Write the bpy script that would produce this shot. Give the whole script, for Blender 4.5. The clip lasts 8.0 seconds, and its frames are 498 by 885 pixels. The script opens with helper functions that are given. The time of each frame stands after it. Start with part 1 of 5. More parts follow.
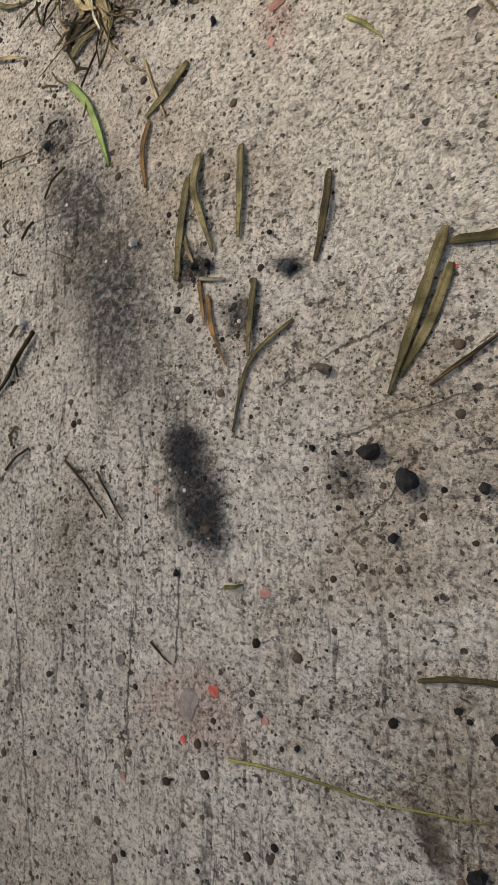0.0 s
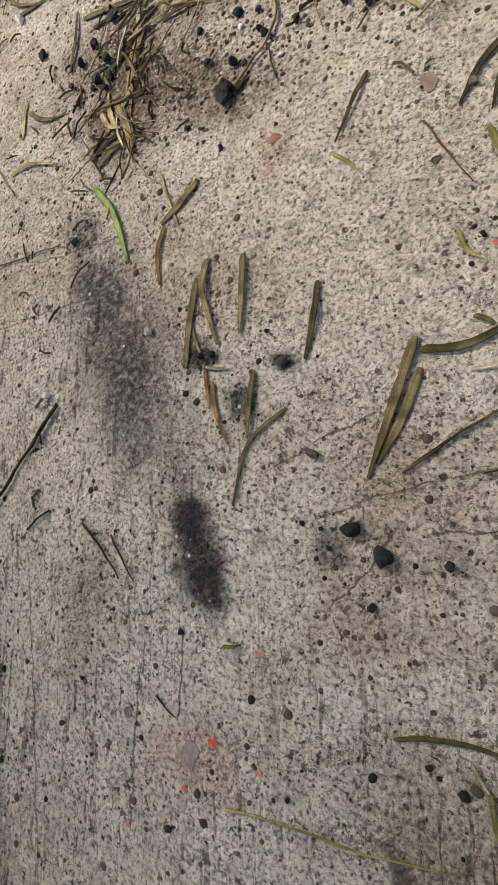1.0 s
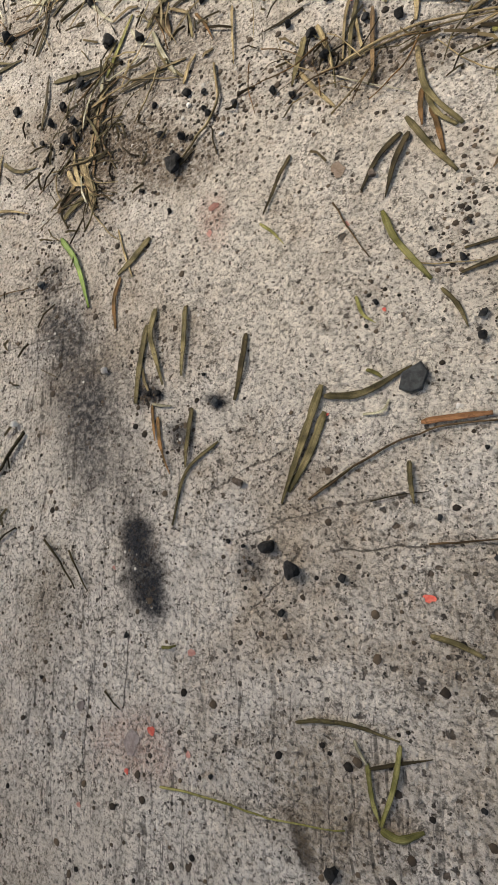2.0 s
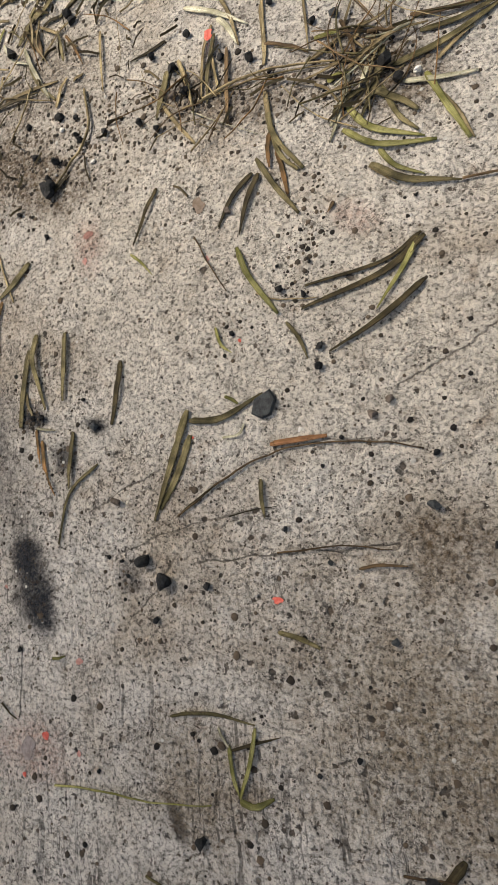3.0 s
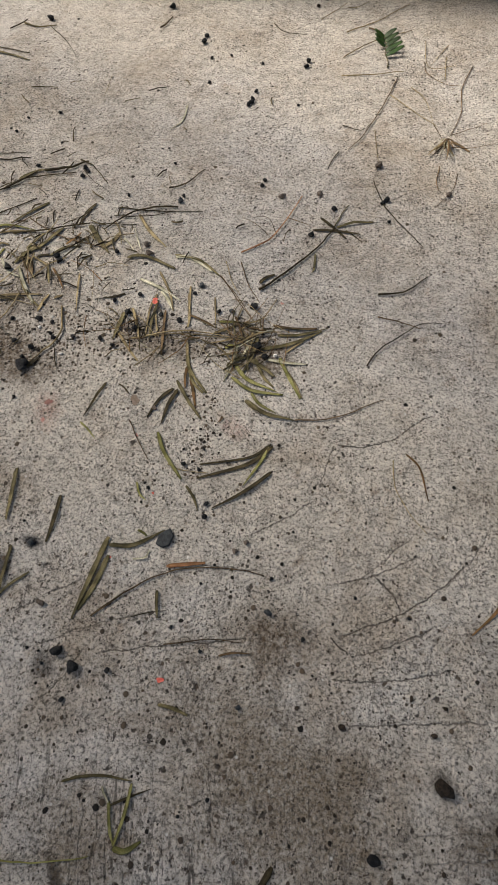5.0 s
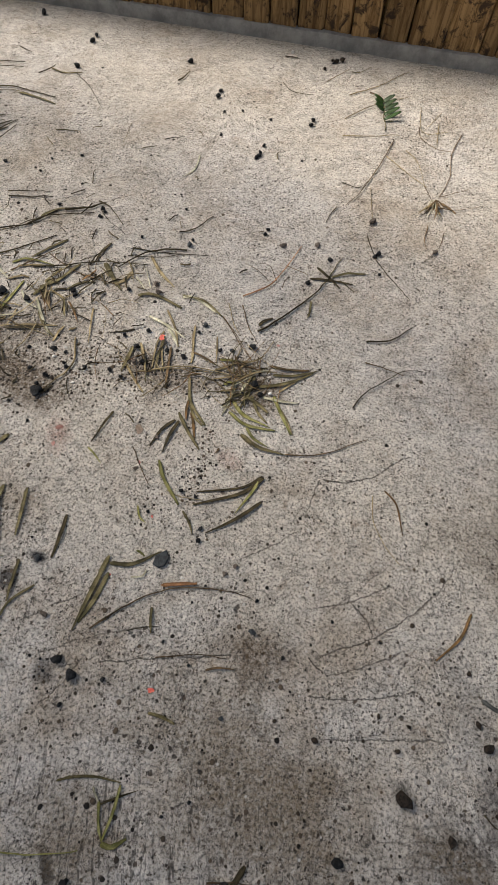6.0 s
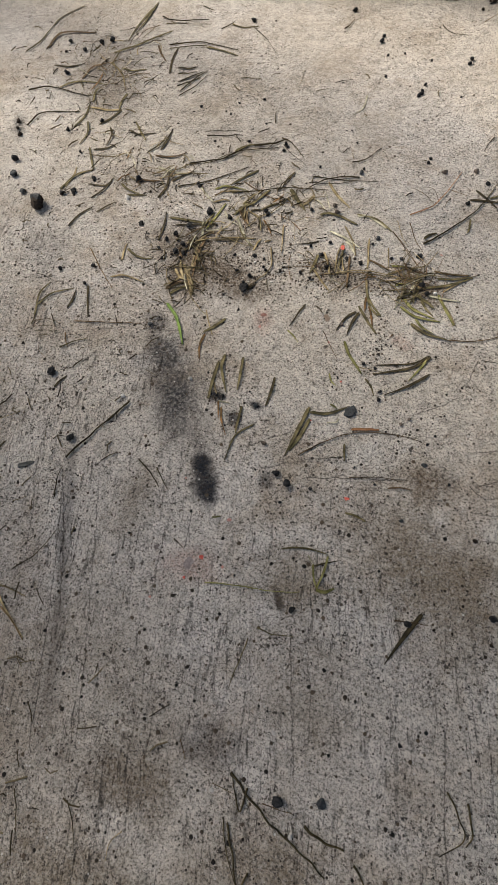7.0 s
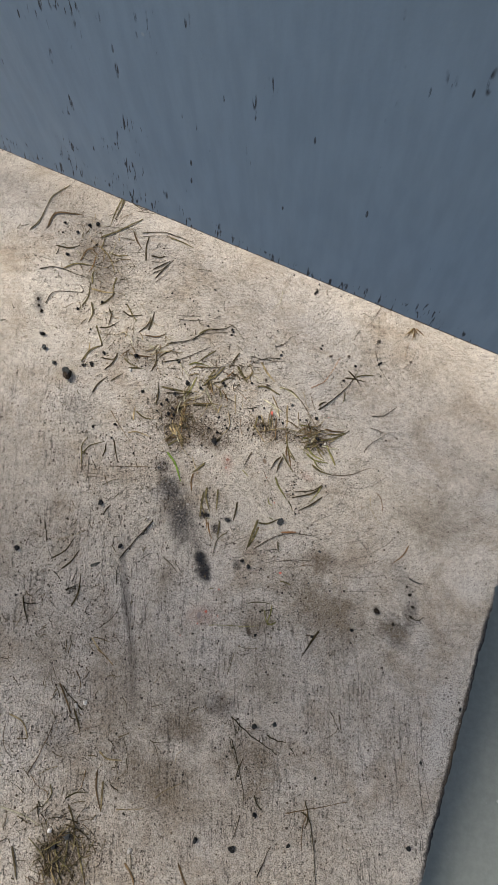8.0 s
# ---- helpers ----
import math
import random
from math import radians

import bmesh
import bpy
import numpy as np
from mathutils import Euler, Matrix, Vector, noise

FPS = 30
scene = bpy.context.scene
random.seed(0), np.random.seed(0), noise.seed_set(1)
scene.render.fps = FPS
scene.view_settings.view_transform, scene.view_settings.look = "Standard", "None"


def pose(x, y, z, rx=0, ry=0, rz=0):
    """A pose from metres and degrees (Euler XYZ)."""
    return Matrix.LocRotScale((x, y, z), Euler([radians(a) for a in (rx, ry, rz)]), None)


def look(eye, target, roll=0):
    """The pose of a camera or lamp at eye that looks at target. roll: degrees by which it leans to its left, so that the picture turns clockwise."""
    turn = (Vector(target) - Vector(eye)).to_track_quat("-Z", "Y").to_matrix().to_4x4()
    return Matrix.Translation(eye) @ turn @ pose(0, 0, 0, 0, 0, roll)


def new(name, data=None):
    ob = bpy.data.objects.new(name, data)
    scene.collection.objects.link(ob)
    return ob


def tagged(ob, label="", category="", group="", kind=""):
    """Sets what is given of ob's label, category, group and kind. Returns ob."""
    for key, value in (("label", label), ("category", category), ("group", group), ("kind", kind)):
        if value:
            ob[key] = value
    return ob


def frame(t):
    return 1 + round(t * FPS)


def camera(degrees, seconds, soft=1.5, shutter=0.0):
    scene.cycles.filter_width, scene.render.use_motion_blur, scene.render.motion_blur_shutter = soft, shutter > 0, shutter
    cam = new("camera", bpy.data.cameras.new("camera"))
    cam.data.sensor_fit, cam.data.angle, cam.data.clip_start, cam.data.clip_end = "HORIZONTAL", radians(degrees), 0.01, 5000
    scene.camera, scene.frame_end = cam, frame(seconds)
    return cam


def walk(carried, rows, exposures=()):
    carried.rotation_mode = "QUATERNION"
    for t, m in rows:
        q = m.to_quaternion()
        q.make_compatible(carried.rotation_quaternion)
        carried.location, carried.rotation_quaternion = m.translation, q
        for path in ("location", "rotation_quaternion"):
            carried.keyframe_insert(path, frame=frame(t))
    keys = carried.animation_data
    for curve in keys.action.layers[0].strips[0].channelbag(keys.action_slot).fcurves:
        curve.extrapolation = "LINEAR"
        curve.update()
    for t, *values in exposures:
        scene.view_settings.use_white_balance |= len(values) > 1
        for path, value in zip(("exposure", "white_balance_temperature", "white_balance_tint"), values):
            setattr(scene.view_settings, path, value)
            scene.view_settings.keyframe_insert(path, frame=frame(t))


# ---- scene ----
cam = camera(54.99, 8.0, soft=1.2)
ROWS = [
    (0, 0.0544, -0.0850, 0.1855, 6.29, 25.66, 12.10),
    (0.1, 0.0543, -0.0879, 0.1995, 6.75, 25.51, 12.12),
    (0.3, 0.0491, -0.0842, 0.2071, 7.44, 25.37, 12.03),
    (0.5, 0.0510, -0.0815, 0.2070, 8.28, 25.82, 12.15),
    (0.8, 0.0550, -0.0690, 0.2107, 9.33, 26.33, 12.41),
    (1, 0.0671, -0.0648, 0.2115, 10.29, 26.31, 12.74),
    (1.2, 0.0665, -0.0624, 0.2163, 11.06, 26.10, 13.03),
    (2.3, 0.1292, -0.0400, 0.2450, 10.81, 23.36, 12.07),
    (2.5, 0.1406, -0.0316, 0.2492, 9.64, 22.48, 10.94),
    (2.7, 0.1523, -0.0263, 0.2395, 8.40, 21.72, 10.15),
    (2.9, 0.1574, -0.0219, 0.2511, 7.81, 20.35, 9.21),
    (3, 0.1563, -0.0229, 0.2447, 7.53, 19.19, 8.94),
    (3.1, 0.1655, -0.0302, 0.2342, 7.93, 18.25, 8.67),
    (3.2, 0.1729, -0.0294, 0.2325, 8.04, 16.74, 8.43),
    (3.3, 0.1785, -0.0270, 0.2337, 8.62, 16.34, 8.27),
    (3.5, 0.1700, -0.0280, 0.2509, 10.12, 14.24, 8.44),
    (3.6, 0.1636, -0.0308, 0.2651, 11.28, 12.34, 8.56),
    (3.7, 0.1758, -0.0280, 0.2808, 12.10, 11.85, 8.53),
    (3.8, 0.1767, -0.0270, 0.3021, 13.25, 10.82, 8.81),
    (4, 0.1649, -0.0340, 0.3407, 15.37, 8.44, 9.47),
    (4.2, 0.1720, -0.0335, 0.3505, 17.64, 6.56, 9.78),
    (4.5, 0.1656, -0.0427, 0.3744, 20.26, 4.33, 10.46),
    (4.7, 0.1529, -0.0486, 0.3914, 21.39, 2.72, 10.75),
    (5, 0.1663, -0.0469, 0.3844, 23.42, 1.76, 10.92),
    (5.2, 0.1661, -0.0502, 0.3884, 24.50, 1.10, 10.98),
    (6.3, 0.1683, -0.0478, 0.4386, 25.23, -0.39, 14.41),
    (6.5, 0.1748, -0.0518, 0.4485, 24.38, 1.02, 15.87),
    (6.6, 0.1690, -0.0727, 0.4609, 23.67, 1.96, 16.65),
    (6.7, 0.1528, -0.1156, 0.4727, 23.49, 2.85, 17.37),
    (6.8, 0.1255, -0.1612, 0.4774, 23.09, 3.78, 18.17),
    (6.9, 0.1071, -0.2008, 0.4928, 22.75, 5.15, 18.65),
    (7, 0.0920, -0.2290, 0.5025, 22.37, 5.99, 19.26),
    (7.1, 0.0833, -0.2598, 0.5196, 22.14, 7.13, 19.40),
    (7.2, 0.0947, -0.2392, 0.5523, 22.34, 7.45, 18.92),
    (7.3, 0.1097, -0.2242, 0.5825, 22.09, 8.20, 17.57),
    (7.4, 0.1412, -0.1954, 0.6461, 22.31, 9.39, 16.51),
    (7.5, 0.1191, -0.1668, 0.7164, 21.22, 8.47, 15.88),
    (7.6, 0.0799, -0.1726, 0.7594, 20.08, 6.70, 15.55),
    (7.7, 0.0725, -0.1599, 0.8129, 19.17, 5.23, 15.09),
    (7.8, 0.0637, -0.1397, 0.8666, 17.94, 3.20, 14.62),
    (7.9, 0.0439, -0.1329, 0.9294, 16.98, 0.89, 14.02),
    (8, 0.0220, -0.1157, 1.0005, 16.18, -0.93, 13.68),
]
# concrete tones, blue paint, and where the clippings lie thick
CON_A, CON_B, CON_C = (0.545, 0.5, 0.438), (0.58, 0.548, 0.508), (0.475, 0.428, 0.368)
BLUE_A, BLUE_B = (0.184, 0.272, 0.386), (0.207, 0.294, 0.4)
PILES = [
    (0.093, 0.237, 0.032, 0.025, 9, 0.003),
    (-0.200, 0.193, 0.035, 0.058, 8, 0.005),
    (-0.145, 0.280, 0.014, 0.023, 4, 0.004),
    (-0.488, 0.544, 0.070, 0.085, 12, 0.004),
    (-0.170, -0.627, 0.049, 0.062, 38, 0.010),
    (-0.327, 0.354, 0.070, 0.074, 15, 0.003),
    (-0.191, 0.169, 0.022, 0.042, 6, 0.004),
    (-0.077, 0.322, 0.049, 0.023, 5, 0.002),
    (-0.144, 0.259, 0.040, 0.050, 10, 0.003),
]
STRAW_SPOTS = [
    (0.030, 0.207, 0.090, 0.024, 24),
    (0.106, 0.222, 0.034, 0.030, 22),
    (-0.130, 0.300, 0.110, 0.060, 12),
    (-0.190, 0.180, 0.040, 0.060, 12),
    (-0.330, 0.370, 0.110, 0.090, 30),
    (-0.490, 0.560, 0.095, 0.110, 40),
    (-0.170, -0.630, 0.060, 0.060, 22),
    (-0.270, -0.470, 0.080, 0.110, 12),
    (-0.360, -0.080, 0.090, 0.120, 8),
]
GRIT_SPOTS = [
    (0.104, 0.214, 0.034, 0.024, 170),
    (-0.020, 0.200, 0.110, 0.024, 200),
    (-0.150, 0.175, 0.060, 0.030, 150),
    (-0.116, 0.166, 0.058, 0.035, 300),
    (-0.007, 0.205, 0.114, 0.031, 420),
    (-0.203, 0.213, 0.103, 0.091, 300),
    (-0.492, 0.528, 0.069, 0.073, 160),
    (0.081, 0.106, 0.009, 0.039, 120),
    (-0.204, 0.073, 0.025, 0.027, 120),
    (-0.055, -0.029, 0.010, 0.016, 60),
    (-0.083, -0.006, 0.009, 0.008, 50),
    (-0.098, 0.020, 0.006, 0.014, 30),
    (0.008, -0.087, 0.015, 0.016, 12),
    (-0.164, -0.617, 0.069, 0.072, 160),
    (-0.299, 0.332, 0.156, 0.082, 200),
    (0.139, 0.066, 0.071, 0.100, 120),
    (0.046, 0.059, 0.019, 0.017, 25),
    (0.030, -0.112, 0.033, 0.044, 18),
    (-0.115, -0.157, 0.045, 0.077, 70),
    (-0.430, 0.150, 0.100, 0.180, 110),
    (-0.400, -0.170, 0.100, 0.180, 90),
    (-0.260, -0.430, 0.140, 0.140, 90),
]
CHAFF_SPOTS = [
    (0.102, 0.214, 0.029, 0.025, 16),
    (0.016, 0.218, 0.080, 0.031, 25),
    (-0.120, 0.306, 0.066, 0.046, 60),
    (-0.196, 0.194, 0.055, 0.066, 36),
    (-0.492, 0.528, 0.118, 0.124, 30),
    (-0.186, 0.173, 0.036, 0.056, 40),
    (-0.164, -0.617, 0.079, 0.072, 130),
    (-0.253, 0.314, 0.322, 0.203, 120),
    (-0.240, -0.308, 0.217, 0.399, 260),
    (-0.557, 0.483, 0.163, 0.143, 60),
]
CRUMB_SPOTS = [
    (-0.280, -0.060, 0.330, 0.420, 900),
    (0.060, -0.330, 0.400, 0.360, 500),
    (-0.250, 0.200, 0.300, 0.160, 300),
    (0.275, -0.092, 0.126, 0.122, 90),
    (-0.584, 0.559, 0.236, 0.247, 230),
    (-0.418, -0.010, 0.203, 0.401, 420),
    (-0.187, -0.396, 0.274, 0.332, 380),
    (0.148, -0.392, 0.332, 0.250, 260),
    (-0.253, 0.314, 0.335, 0.203, 260),
    (0.325, 0.111, 0.202, 0.325, 110),
    (-0.075, 0.574, 0.409, 0.186, 90),
]
WALK = [(t, pose(x, y, z, rx, ry, rz)) for t, x, y, z, rx, ry, rz in ROWS]
walk(cam, WALK, [(0.0, 0.38, 7600, 10), (0.5, 0.45, 7600, 10), (2.5, 0.5, 7500, 10), (3.3, 0.48, 7430, 10), (4.5, 0.13, 7150, 10), (5.2, 0.0, 7050, 10), (6.5, 0.25, 6950, 10), (7.3, 0.11, 7150, 10), (8.0, 0.25, 7050, 10)])

# ---- light: open overcast daylight, dimmed near the camera by an added overhead board ----
world = bpy.data.worlds.new("sky")
world.use_nodes = True
scene.world = world
sky = world.node_tree.nodes.new("ShaderNodeTexSky")
sky.sky_type, sky.sun_disc = "NISHITA", False
sky.sun_elevation, sky.sun_rotation = radians(47), radians(-70)
sky.air_density, sky.dust_density, sky.ozone_density = 1.0, 3.0, 1.0
world.node_tree.links.new(sky.outputs[0], world.node_tree.nodes["Background"].inputs[0])
world.node_tree.nodes["Background"].inputs[1].default_value = 0.125
sun = new("sun", bpy.data.lights.new("sun", "SUN"))
sun.data.energy, sun.data.angle, sun.data.color = 4.4, radians(26), (1, 0.966, 0.92)
sun.matrix_world = look((-3.0, 1.1, 3.35), (0, 0, 0))

# ---- materials ----


class Nodes:
    """Short hand for one node material."""

    def __init__(self, name, rough=0.8, metal=0.0):
        self.mat = bpy.data.materials.new(name)
        self.mat.use_nodes = True
        self.t = self.mat.node_tree
        self.b = self.t.nodes["Principled BSDF"]
        self.b.inputs["Roughness"].default_value = rough
        self.b.inputs["Metallic"].default_value = metal
        self.b.inputs["Specular IOR Level"].default_value = 0.22
        self.pos = self.add("ShaderNodeTexCoord").outputs["Object"]

    def add(self, kind, **props):
        n = self.t.nodes.new(kind)
        for k, v in props.items():
            setattr(n, k, v)
        return n

    def link(self, a, b):
        if isinstance(a, (int, float)):
            b.default_value = a
        elif isinstance(a, tuple):
            b.default_value = (*a, 1) if len(a) == 3 and len(b.default_value) == 4 else a
        else:
            self.t.links.new(a, b)

    def math(self, op, a, b=0.0, c=0.0, clamp=False):
        n = self.add("ShaderNodeMath", operation=op, use_clamp=clamp)
        for s, v in zip(n.inputs, (a, b, c)):
            self.link(v, s)
        return n.outputs[0]

    def ramp(self, v, lo, hi, a=0.0, b=1.0, smooth=True):
        n = self.add("ShaderNodeMapRange", interpolation_type="SMOOTHSTEP" if smooth else "LINEAR")
        for s, x in zip(n.inputs, (v, lo, hi, a, b)):
            self.link(x, s)
        return n.outputs[0]

    def place(self, vec, loc=(0, 0, 0), rot=0.0, scale=(1, 1, 1), kind="TEXTURE"):
        n = self.add("ShaderNodeMapping", vector_type=kind)
        self.link(vec, n.inputs[0])
        n.inputs[1].default_value, n.inputs[2].default_value, n.inputs[3].default_value = loc, (0, 0, rot), scale
        return n.outputs[0]

    def noise(self, scale, detail=4.0, rough=0.55, vec=None, warp=0.0):
        n = self.add("ShaderNodeTexNoise")
        self.link(vec or self.pos, n.inputs["Vector"])
        n.inputs["Scale"].default_value, n.inputs["Detail"].default_value = scale, detail
        n.inputs["Roughness"].default_value, n.inputs["Distortion"].default_value = rough, warp
        return n.outputs[0]

    def cells(self, scale, vec=None, feature="F1"):
        n = self.add("ShaderNodeTexVoronoi", feature=feature)
        self.link(vec or self.pos, n.inputs["Vector"])
        n.inputs["Scale"].default_value = scale
        return n.outputs

    def mix(self, f, a, b, mode="MIX"):
        n = self.add("ShaderNodeMix", data_type="RGBA", blend_type=mode)
        self.link(f, n.inputs[0])
        self.link(a, n.inputs[6])
        self.link(b, n.inputs[7])
        return n.outputs[2]

    def tone(self, col, v):
        """Colour times a value."""
        n = self.add("ShaderNodeVectorMath", operation="SCALE")
        self.link(col, n.inputs[0])
        self.link(v, n.inputs[3])
        return n.outputs[0]

    def bump(self, h, dist, strength=1.0):
        n = self.add("ShaderNodeBump")
        n.inputs["Strength"].default_value, n.inputs["Distance"].default_value = strength, dist
        self.link(h, n.inputs["Height"])
        self.t.links.new(n.outputs[0], self.b.inputs["Normal"])

    def done(self, col, rough=None):
        self.link(col, self.b.inputs["Base Color"])
        if rough is not None:
            self.link(rough, self.b.inputs["Roughness"])
        return self.mat


# ---- concrete: sandy, broom-finished, pitted, with soot, brown dirt and painted-in shade ----
con = Nodes("broomed_concrete", 0.9)
turned = con.place(con.pos, rot=radians(15))
patch = con.noise(3.2, 4, 0.6)
mottle = con.noise(26, 5, 0.65)
lumps = con.noise(125, 4, 0.7)
col = con.mix(con.ramp(patch, 0.35, 0.65), CON_A, CON_B)
col = con.mix(con.ramp(con.noise(9, 5, 0.65), 0.45, 0.75), col, CON_C)
col = con.tone(col, con.ramp(mottle, 0.25, 0.75, 0.9, 1.1, False))
col = con.mix(con.ramp(con.noise(6.5, 6, 0.7, None, 0.4), 0.44, 0.7, 0.0, 0.6), col, (0.31, 0.24, 0.165))
col = con.mix(con.ramp(con.noise(30, 5, 0.7), 0.5, 0.75, 0.0, 0.35), col, (0.6, 0.57, 0.52))
col = con.mix(con.ramp(con.noise(70, 5, 0.7, None, 0.3), 0.54, 0.74, 0.0, 0.6), col, (0.27, 0.2, 0.145))
col = con.tone(col, con.ramp(lumps, 0.34, 0.64, 0.84, 1.1))
worn = con.noise(85, 6, 0.78, None, 0.8)
col = con.tone(col, con.ramp(worn, 0.36, 0.5, 0.8, 1.03))
# the brown tint serves dirt marks and shade painted over the near slab
STAINS = {"soot": (0.015, 0.0175, 0.024), "dirt_shade": (0.175, 0.135, 0.088), "soil": (0.105, 0.074, 0.046), "pale": (0.6, 0.575, 0.54), "red": (0.33, 0.16, 0.12)}
ragged = con.noise(60, 6, 0.72, None, 0.5)
ragged_fine = con.noise(380, 4, 0.68, None, 0.9)
ragged_wide = con.noise(19, 4, 0.65)
granule = con.noise(240, 4, 0.7)


def after(value):
    """The place on the slab, worked out once value is known, so that the marks are laid one after another."""
    n = con.add("ShaderNodeVectorMath", operation="MULTIPLY_ADD")
    con.link(value, n.inputs[0])
    n.inputs[1].default_value = (1e-9, 1e-9, 1e-9)
    con.link(con.pos, n.inputs[2])
    return n.outputs[0]


def stain(kind, strength, x, y, length, width, turn):
    """A soft, ragged mark on the concrete."""
    global col
    p = con.place(after(col), (x, y, 0), radians(turn), (length * 1.25, width * 1.25, 1))
    flat = con.add("ShaderNodeVectorMath", operation="MULTIPLY")
    con.link(p, flat.inputs[0])
    flat.inputs[1].default_value = (1, 1, 0)
    d = con.add("ShaderNodeVectorMath", operation="LENGTH")
    con.link(flat.outputs[0], d.inputs[0])
    e = con.math("ADD", d.outputs["Value"], con.math("MULTIPLY", con.math("SUBTRACT", ragged, 0.5), 1.05 if kind == "soot" else 0.75))
    e = con.math("ADD", e, con.math("MULTIPLY", con.math("SUBTRACT", ragged_fine, 0.5), 0.4))
    if kind != "soot":
        e = con.math("ADD", e, con.math("MULTIPLY", con.math("SUBTRACT", ragged_wide, 0.5), 1.4))
    f = con.ramp(e, 0.3 if kind == "soot" else 0.2, 1.1, min(1.0, strength * 1.45), 0.0)
    if kind == "soot" and strength < 0.72 and width > 0.01:
        f = con.math("MULTIPLY", f, con.ramp(granule, 0.38, 0.6, 0.6, 1.2))
    elif kind not in ("soot", "pale"):
        f = con.math("MULTIPLY", f, con.ramp(granule, 0.4, 0.58, 0.6, 1.1))
    col = con.mix(con.math("MULTIPLY", f, con.ramp(ragged_fine, 0.36, 0.62, 1.0, 0.85 if kind == "soot" else 0.62)), col, STAINS[kind])


def groove(strength, x, y, length, rise, turn):
    """A thin scored line, bowed by its rise."""
    global col, scored
    s = con.add("ShaderNodeSeparateXYZ")
    con.link(con.place(after(scored), (x, y, 0), radians(turn)), s.inputs[0])
    across = con.math("MULTIPLY_ADD", con.math("MULTIPLY", s.outputs[0], s.outputs[0]), rise / (length / 2) ** 2, s.outputs[1])
    across = con.math("ADD", across, con.math("MULTIPLY_ADD", ragged, 0.009, -0.0045 - rise))
    m = con.math("MULTIPLY", con.ramp(con.math("ABSOLUTE", across), 0.0001, 0.0008, strength * 0.9, 0.0), con.ramp(con.math("ABSOLUTE", s.outputs[0]), length * 0.4, length * 0.5, 1.0, 0.0))
    scored = con.math("MAXIMUM", scored, m)


scored = con.math("MULTIPLY", patch, 0.0001)
stain("soot", .4, 0.297, -0.107, 0.012, 0.008, -39)
stain("soot", .7, -0.035, -0.003, 0.009, 0.006, -17)
stain("soot", .75, 0.058, -0.202, 0.012, 0.005, -54)
stain("dirt_shade", .4, -0.127, -0.150, 0.050, 0.022, -80)
stain("red", .35, -0.039, -0.197, 0.031, 0.021, 14)
stain("soot", .7, -0.083, -0.004, 0.013, 0.008, -6)
stain("soot", .6, -0.054, -0.026, 0.013, 0.009, -47)
stain("soot", .4, 0.007, -0.088, 0.012, 0.009, -27)
stain("soil", .65, 0.167, -0.036, 0.034, 0.024, 10)
# two broad brown patches paint shade onto the near slab
stain("dirt_shade", .5, 0.165, -0.114, 0.095, 0.052, -14)
stain("dirt_shade", .46, 0.212, -0.147, 0.091, 0.055, -3)
stain("soot", .33, -0.196, -0.190, 0.105, 0.009, -68)
stain("soot", .3, -0.140, -0.322, 0.085, 0.010, -70)
stain("dirt_shade", .5, -0.015, -0.394, 0.040, 0.028, -10)
stain("soot", .22, -0.413, 0.153, 0.056, 0.034, -53)
stain("soot", .35, 0.036, -0.342, 0.036, 0.018, 13)
stain("dirt_shade", .3, 0.104, -0.265, 0.091, 0.037, -67)
stain("dirt_shade", .35, -0.165, -0.642, 0.066, 0.053, -24)
stain("dirt_shade", .45, 0.127, -0.438, 0.055, 0.044, -10)
stain("soot", .4, 0.337, -0.137, 0.031, 0.025, -42)
stain("dirt_shade", .35, -0.200, -0.484, 0.060, 0.036, -13)
stain("dirt_shade", .35, -0.310, -0.335, 0.059, 0.041, -6)
stain("dirt_shade", .35, -0.028, -0.489, 0.081, 0.049, -44)
# wide brown zone: part dirt, part shade put into the colour
stain("dirt_shade", .3, -0.149, -0.377, 0.132, 0.079, -63)
stain("dirt_shade", .35, 0.374, 0.099, 0.090, 0.063, -17)
stain("soot", .2, 0.343, -0.048, 0.066, 0.017, -62)
stain("soil", 0.7, -0.116, 0.164, 0.064, 0.029, -15)
stain("soil", 0.6, -0.192, 0.174, 0.059, 0.036, -57)
stain("soil", 0.7, 0.107, 0.215, 0.040, 0.024, -33)
stain("soil", 0.55, 0.024, 0.207, 0.075, 0.022, 3)
stain("soil", .4, -0.124, 0.245, 0.071, 0.035, -40)
stain("soil", 0.6, -0.200, 0.203, 0.080, 0.064, -33)
stain("soil", .5, -0.492, 0.528, 0.123, 0.061, -53)
stain("soil", .4, -0.310, 0.314, 0.070, 0.042, -8)
stain("pale", .8, 0.477, -0.021, 0.052, 0.031, 46)
stain("pale", .85, 0.452, -0.233, 0.052, 0.026, -101)
stain("pale", .4, 0.120, 0.499, 0.046, 0.028, -27)
# thin dark band along the slab's edge
stain("soot", .75, 0.4765, -0.320, 0.260, 0.007, 81.1)
stain("red", .4, -0.065, 0.116, 0.022, 0.013, -69)
stain("red", .3, 0.107, 0.126, 0.015, 0.009, -23)
stain("dirt_shade", .55, 0.340, -0.137, 0.028, 0.017, -15)
stain("soot", .35, 0.363, -0.101, 0.036, 0.014, 84)
# shorter dark bands on the same edge
stain("soot", .75, 0.5085, -0.118, 0.101, 0.007, 81.1)
stain("soil", .7, 0.4765, -0.314, 0.086, 0.008, 81.1)
stain("soot", .7, 0.4560, -0.454, 0.062, 0.007, 81.1)
stain("soot", 1.0, -0.059, -0.108, 0.027, 0.0165, -64)
stain("soot", .8, -0.069, -0.090, 0.014, 0.012, -64)
